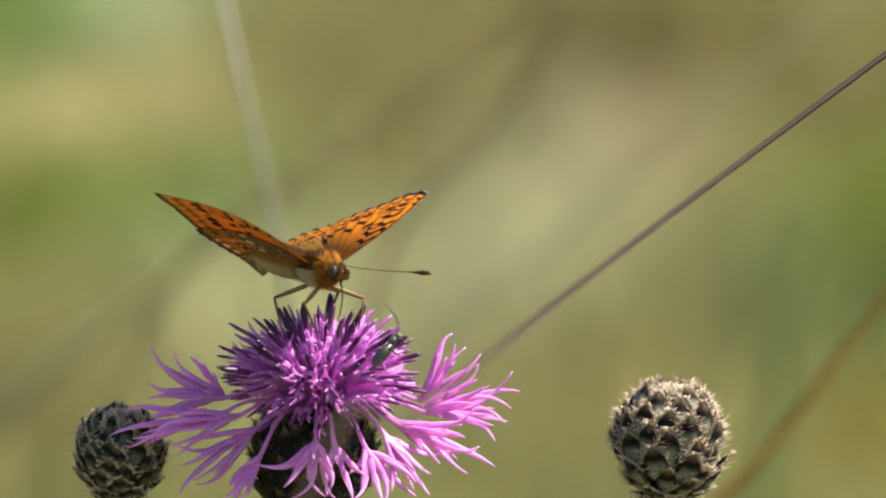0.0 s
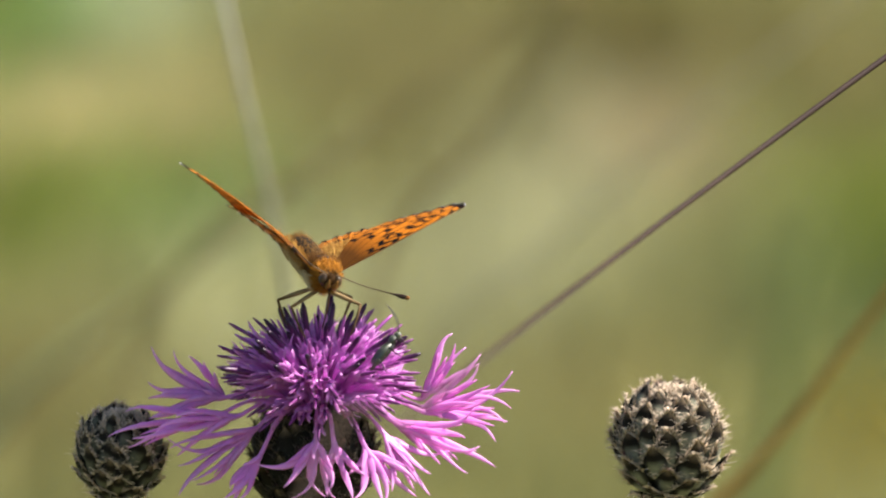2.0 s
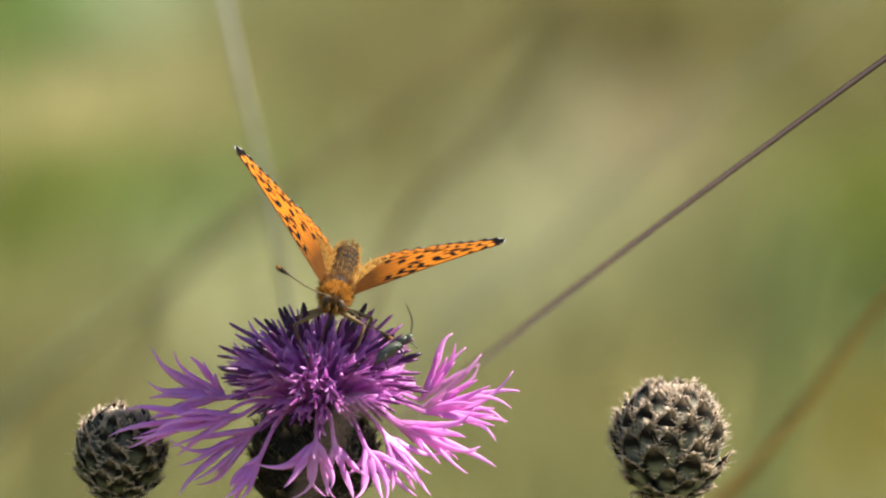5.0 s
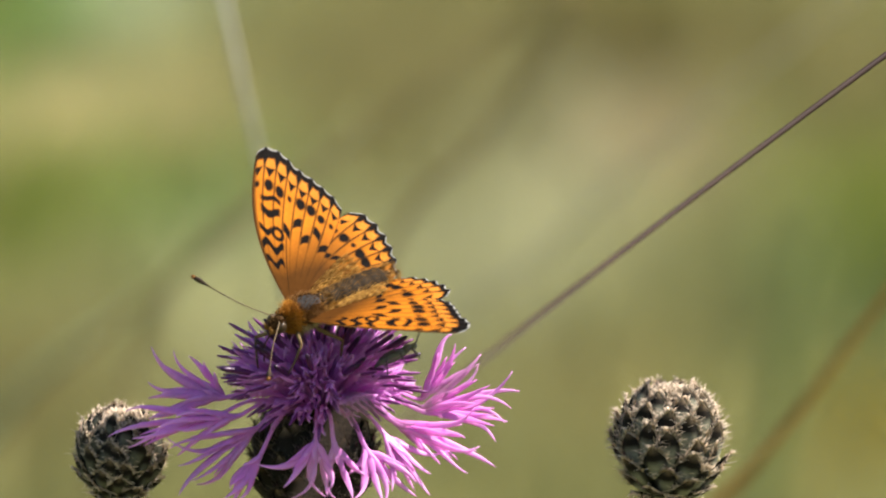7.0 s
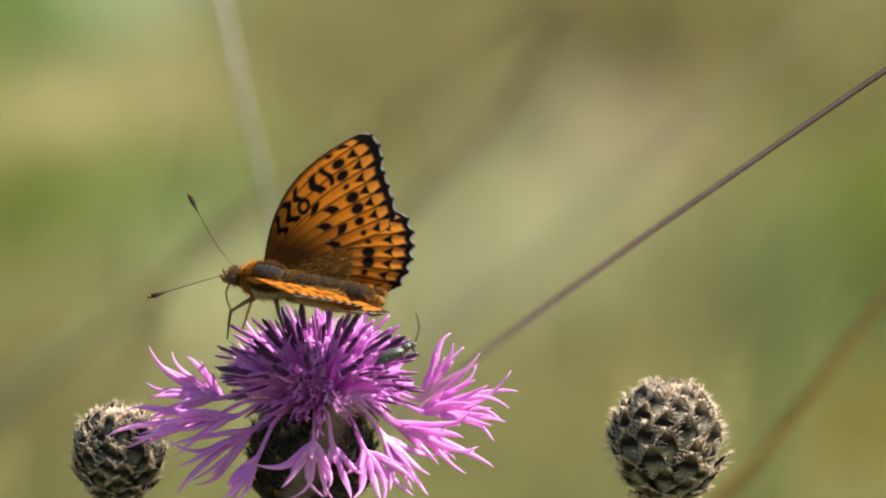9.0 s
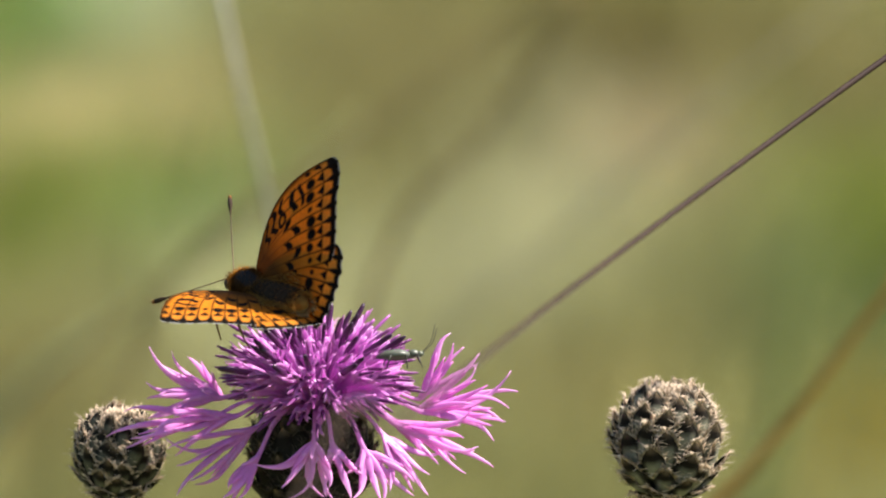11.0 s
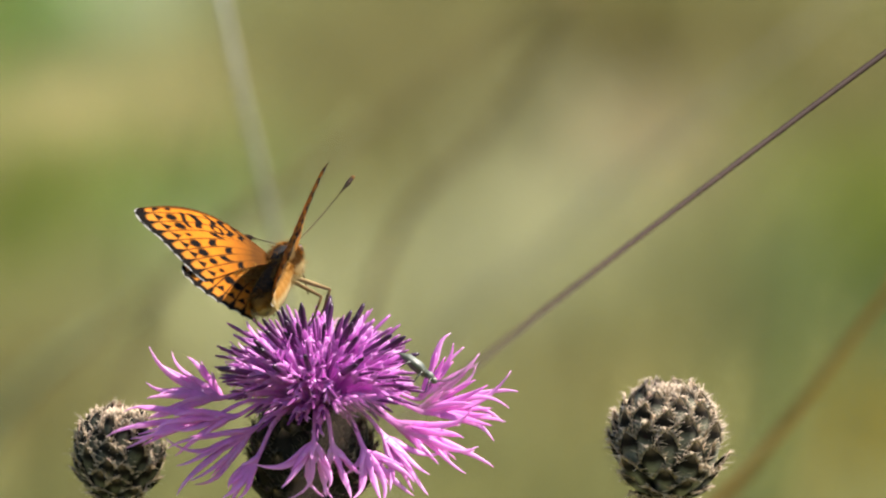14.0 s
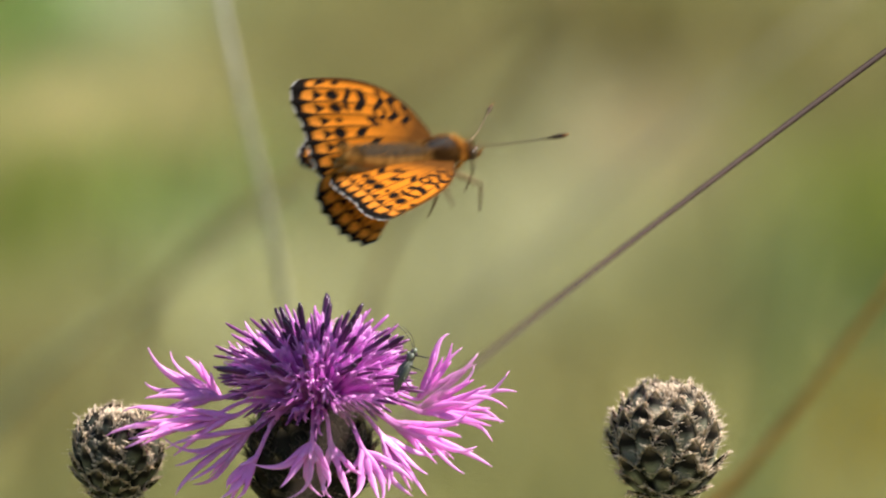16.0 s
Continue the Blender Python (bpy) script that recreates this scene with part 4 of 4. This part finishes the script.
        (7.60, -19.64, -5.5, -4.76, -163.0, 9.9, -37.3, 44.0, 52.0, -0.5, 4.9, -4.3, 1.1, -3.4, -3.9, -3.1),
        (7.70, -21.78, -5.0, -5.47, -158.2, -11.2, -38.4, 47.1, 54.9, -1.6, -9.8, -4.4, -17.7, -3.6, -2.5, 2.9),
        (7.90, -22.78, -4.7, -6.64, -189.5, 4.7, -35.7, 42.6, 49.4, -3.9, 7.4, -4.4, 2.7, -3.9, -2.6, 2.2),
        (8.00, -23.35, -4.6, -6.01, -196.7, -0.7, -30.1, 56.5, 56.0, -15.9, 4.7, -15.3, 4.2, -3.0, -1.3, 0.2),
        (8.10, -21.59, -4.5, -4.61, -206.0, 12.7, -30.5, 37.9, 43.1, -3.6, -0.1, -2.5, 1.1, -4.0, -0.3, -6.6),
        (8.30, -22.99, -4.2, -3.41, -201.6, 1.3, -29.7, 23.1, 28.9, -0.9, -7.9, 1.4, -8.9, -4.1, -2.6, 8.2),
        (8.50, -24.84, -3.9, -4.10, -191.3, 6.1, -28.2, 35.9, 35.9, 1.9, 3.2, 5.2, 2.3, -4.2, -2.9, 4.6),
        (8.70, -25.41, -3.7, -3.37, -197.3, 2.6, -29.5, 38.8, 44.2, 0.1, 3.1, 3.2, 1.3, -3.9, -1.6, -0.0),
        (8.90, -26.59, -3.4, -4.41, -190.4, 5.4, -26.3, 34.8, 40.2, -1.7, 5.0, 1.2, 2.4, -3.7, -2.6, 5.6),
        (9.00, -25.59, -3.3, -3.33, -196.0, 7.5, -28.6, 38.3, 38.4, -2.7, 3.6, 0.2, 3.9, -3.5, -1.9, 0.5),
        (9.10, -25.66, -3.1, -3.90, -198.4, 10.1, -24.0, 17.1, 21.9, -2.3, 4.8, 0.3, 7.0, -3.6, -1.7, 1.8),
        (9.20, -25.75, -3.0, -3.84, -196.8, 2.3, -27.0, 32.9, 38.1, -2.0, -2.4, 0.5, -4.4, -3.7, -3.4, 4.8),
        (9.46, -25.70, -3.0, -3.81, -199.9, 1.9, -35.5, 23.5, 30.5, -1.6, -3.4, 0.4, -5.4, -3.8, -3.8, 4.9),
        (9.72, -25.99, -3.0, -3.87, -204.9, 2.1, -41.1, 44.0, 52.0, -2.4, -4.2, -0.6, -6.1, -3.7, -3.9, 5.2),
        (9.99, -26.49, -3.0, -3.98, -212.1, 2.7, -38.2, 26.9, 34.0, -3.7, -4.8, -2.3, -6.5, -3.3, -3.8, 5.6),
        (10.25, -27.10, -3.0, -4.12, -220.1, 3.5, -41.2, 43.8, 51.2, -5.3, -5.4, -4.3, -6.7, -2.9, -3.7, 6.0),
        (10.51, -27.72, -3.0, -4.25, -227.2, 4.4, -35.7, 29.0, 35.0, -7.0, -6.0, -6.3, -7.0, -2.4, -3.5, 6.4),
        (10.78, -28.23, -3.0, -4.36, -234.3, 4.9, -40.5, 46.6, 53.4, -8.2, -6.6, -8.0, -7.5, -2.0, -3.5, 6.7),
        (11.04, -28.52, -3.0, -4.42, -240.4, 4.8, -35.3, 36.3, 41.7, -8.9, -7.4, -9.0, -8.1, -1.9, -3.6, 7.0),
        (11.30, -28.47, -3.0, -4.38, -242.5, 5.0, -37.9, 60.1, 65.9, -8.7, -8.5, -9.6, -9.1, -2.0, -4.0, 7.1),
        (11.40, -27.38, -3.0, -3.88, -262.9, 16.7, -22.7, 29.1, 31.9, -13.7, 3.9, -13.4, 3.2, -2.1, -4.2, 7.3),
        (11.50, -27.39, -2.9, -3.86, -269.3, 18.4, -22.8, 15.9, 15.6, -16.3, 10.4, -17.2, 9.7, -2.2, -4.4, 3.8),
        (11.70, -27.08, -2.8, -3.04, -262.3, 16.2, -18.9, 32.2, 34.8, -14.7, 7.2, -16.9, 5.5, -1.0, -4.3, 5.7),
        (11.90, -26.63, -2.7, -2.92, -264.3, 15.9, -16.0, 34.1, 36.9, -10.9, 2.4, -16.4, -0.2, 0.1, -4.3, 2.8),
        (12.00, -26.52, -2.7, -2.46, -263.8, 11.2, -14.5, 41.2, 41.2, -11.6, 1.4, -13.4, 3.3, -3.3, -4.3, 3.4),
        (12.10, -26.54, -2.6, -2.41, -262.3, 6.8, -12.0, 32.4, 34.6, -12.5, 0.4, -10.2, 2.4, -3.3, -4.3, -0.5),
        (12.30, -27.27, -2.5, -3.17, -263.3, -2.5, -13.5, 51.6, 54.4, -17.6, -2.7, -7.0, -0.2, -3.4, -4.4, -4.0),
        (12.50, -27.89, -2.5, -3.90, -259.3, -3.6, -16.1, 57.0, 56.3, -10.8, -4.5, -3.0, -1.5, -3.5, -4.4, -3.2),
        (12.70, -27.75, -2.4, -3.37, -261.6, -4.1, -17.8, 47.1, 50.9, -11.2, -8.0, -0.6, -3.8, -3.4, -3.9, -2.9),
        (12.90, -27.53, -2.3, -3.47, -265.9, -3.5, -17.9, 47.7, 51.3, -16.4, -7.9, -14.0, -2.4, -3.3, -3.3, -3.0),
        (13.00, -27.48, -2.2, -4.11, -264.0, 0.2, -17.0, 37.1, 38.0, -12.8, -1.4, -14.6, 4.6, -3.3, -3.1, -0.1),
        (13.10, -27.63, -2.2, -4.10, -269.6, 7.6, -12.4, 59.4, 61.6, -16.7, -2.3, -17.0, 3.5, -3.4, -3.3, 1.6),
        (13.30, -25.03, -2.1, -1.87, -273.6, 5.7, -13.4, 16.5, 19.1, -10.1, -6.6, -7.5, -1.4, -3.7, -3.6, -0.7),
        (13.50, -24.50, -2.0, -1.46, -274.7, 8.8, -9.4, 46.8, 45.3, -9.3, -1.3, -3.9, 3.3, -4.1, -4.0, -1.0),
        (13.70, -25.23, -2.0, -1.73, -272.1, 3.3, -10.0, 52.1, 53.9, -7.9, -2.1, -1.7, 2.9, -4.0, -2.5, 3.7),
        (13.90, -24.06, -2.0, -1.66, -276.4, 3.9, -12.3, 35.4, 37.6, -6.7, -4.5, 0.4, 0.8, -4.0, -1.0, 3.6),
        (14.00, -23.40, -2.0, -0.84, -281.6, 13.1, -15.3, 51.9, 50.8, -5.5, -4.0, -0.7, 1.5, -3.7, -0.3, 1.1),
        (14.10, -22.59, -2.0, -0.08, -288.1, 13.5, -9.9, 32.5, 34.5, 2.2, -7.1, 10.9, -2.2, -4.8, -1.5, 3.3),
        (14.30, -20.57, -2.0, -0.76, -295.0, 6.2, -8.5, 43.1, 44.9, 6.6, -5.0, 13.0, -6.5, -2.3, -3.8, 5.0),
        (14.50, -19.18, -2.0, -1.53, -294.0, -8.4, -9.6, 19.6, 20.4, 6.6, 9.3, 4.9, 6.2, -3.9, -6.2, 9.2),
        (14.70, -18.98, -2.0, -0.94, -296.9, -11.5, -5.6, 49.2, 50.8, 0.2, 0.2, 9.1, 4.8, -1.5, -5.7, 0.9),
        (14.90, -19.70, -2.0, -2.13, -296.7, -12.3, -7.1, 30.6, 32.5, -4.9, 0.3, -1.1, 7.6, -1.5, -5.2, 2.2),
        (15.00, -19.87, -2.0, -1.68, -297.7, -12.8, -7.1, 50.1, 51.7, -1.4, 1.6, -0.1, 10.2, -1.5, -5.0, 3.0),
        (15.10, -19.52, -2.0, -1.76, -296.2, -12.0, -7.5, 41.5, 43.5, -3.8, -0.0, 0.4, 7.4, -1.5, -4.4, 0.7),
        (15.30, -19.77, -2.0, -2.00, -297.1, -10.3, -6.4, 38.1, 39.9, -2.8, -1.9, 7.5, 3.3, -1.5, -3.3, 1.0),
        (15.50, -19.38, -2.0, -1.42, -295.1, -6.4, -5.1, 15.1, 16.1, 2.0, -1.6, 1.9, -3.6, -4.1, -2.2, 3.8),
        (15.60, -19.88, -2.0, -3.32, -284.1, -15.7, -1.8, 47.1, 47.9, 4.0, 0.2, 15.3, -1.8, -4.7, -2.2, 3.3),
        (15.70, -19.37, -2.0, -2.92, -286.1, -19.7, -5.4, 51.9, 53.1, 3.4, -1.2, 14.6, -3.2, -4.7, -2.2, 4.9),
        (15.80, -19.33, -2.0, -2.68, -288.1, -19.7, -7.7, 43.1, 44.9, 7.8, -2.5, 19.1, -4.5, -4.7, -2.2, 3.9),
        (15.90, -17.33, -2.0, -1.05, -313.1, -1.1, -2.9, 63.5, 64.5, -3.4, -7.0, 7.9, -9.0, -4.7, -3.4, 1.9),
        (16.00, 0.20, -2.0, 15.30, -326.0, 4.0, 22.0, 54.0, 5.0, -34.0, -30.0, -40.0, -46.0, -4.0, -2.0, 10.0),
    ]
    walk(butterfly, [(r[0], Matrix.Translation((r[1] * 0.001, r[2] * 0.001, 0.62 + r[3] * 0.001)) @ pose(0, 0, 0, 0, 0, r[4]) @ pose(0, 0, 0, 0, -r[5], 0)
                      @ pose(0, 0, 0, r[6])) for r in flight])
    for (side, hind), wing in wings.items():
        m = 1 if side == "left" else -1
        lift, swing, drop = (7 if m > 0 else 8), (9 if m > 0 else 10) + (2 if hind else 0), (13 if m > 0 else 14)
        walk(wing, [(r[0], Matrix.Translation((0, 0.0012 * m, -0.0013)) @ pose(0, 0, 0, m * (r[lift] + (r[drop] if hind else 0))) @ pose(0, 0, 0, 0, 0, -m * r[swing]))
                    for r in flight])
    hip = Matrix.Translation((0, 0, -0.0034))
    for leg in legs:
        walk(leg, [(r[0], hip @ pose(0, 0, 0, -r[6]) @ pose(0, 0, 0, 0, r[5], 0) @ hip.inverted()) for r in flight])
    walk(abdomen, [(r[0], pose(-0.0030, 0, -0.0012, 0, r[15], 0)) for r in flight])

    def spot(x, z, turn, up, y=-0.008):
        return pose(x * 0.001, y, 0.62 + z * 0.001, 0, 0, turn) @ pose(0, 0, 0, 0, -up, 0)
    walk(beetle, [(0.0, spot(-7.4, -14.2, 10, 50)), (2.5, spot(-7.4, -14.0, 10, 50)), (3.5, spot(-6.4, -13.8, 5, 42)), (4.2, spot(-6.4, -13.8, 5, 40)),
                  (7.0, spot(-6.0, -15.2, 5, 26)), (9.0, spot(-5.8, -15.0, 5, 26)), (11.3, spot(-5.2, -15.8, 5, -10)), (12.0, spot(-4.2, -17.2, -8, -42)),
                  (12.5, spot(-4.0, -17.4, -8, -42)), (14.5, spot(-3.4, -17.6, -8, -38)), (15.3, spot(-3.6, -17.4, -4, -20)), (16.0, spot(-4.0, -16.6, 20, 62))])
    foot, hold = swaying.location.copy(), Vector((0.0046, -0.1300, 0.6476))
    walk(swaying, [(t, Matrix.Translation(hold) @ pose(0, 0, 0, 0, d, 0) @ Matrix.Translation(foot - hold)) for t, d in
                   ((0, 0), (1, -0.1), (1.5, -0.15), (2, 0.4), (3, 0.85), (4, 0.8), (6.5, 0.05), (7, 0.05), (7.5, 1.7), (8, 1.55), (8.5, 2.4), (9, 2.4),
                    (11.5, 0.5), (12, 0.95), (12.5, 0.35), (13.5, 0.3), (14, -0.1), (14.5, 0.4), (15, 0), (16, -0.1))])


motions()
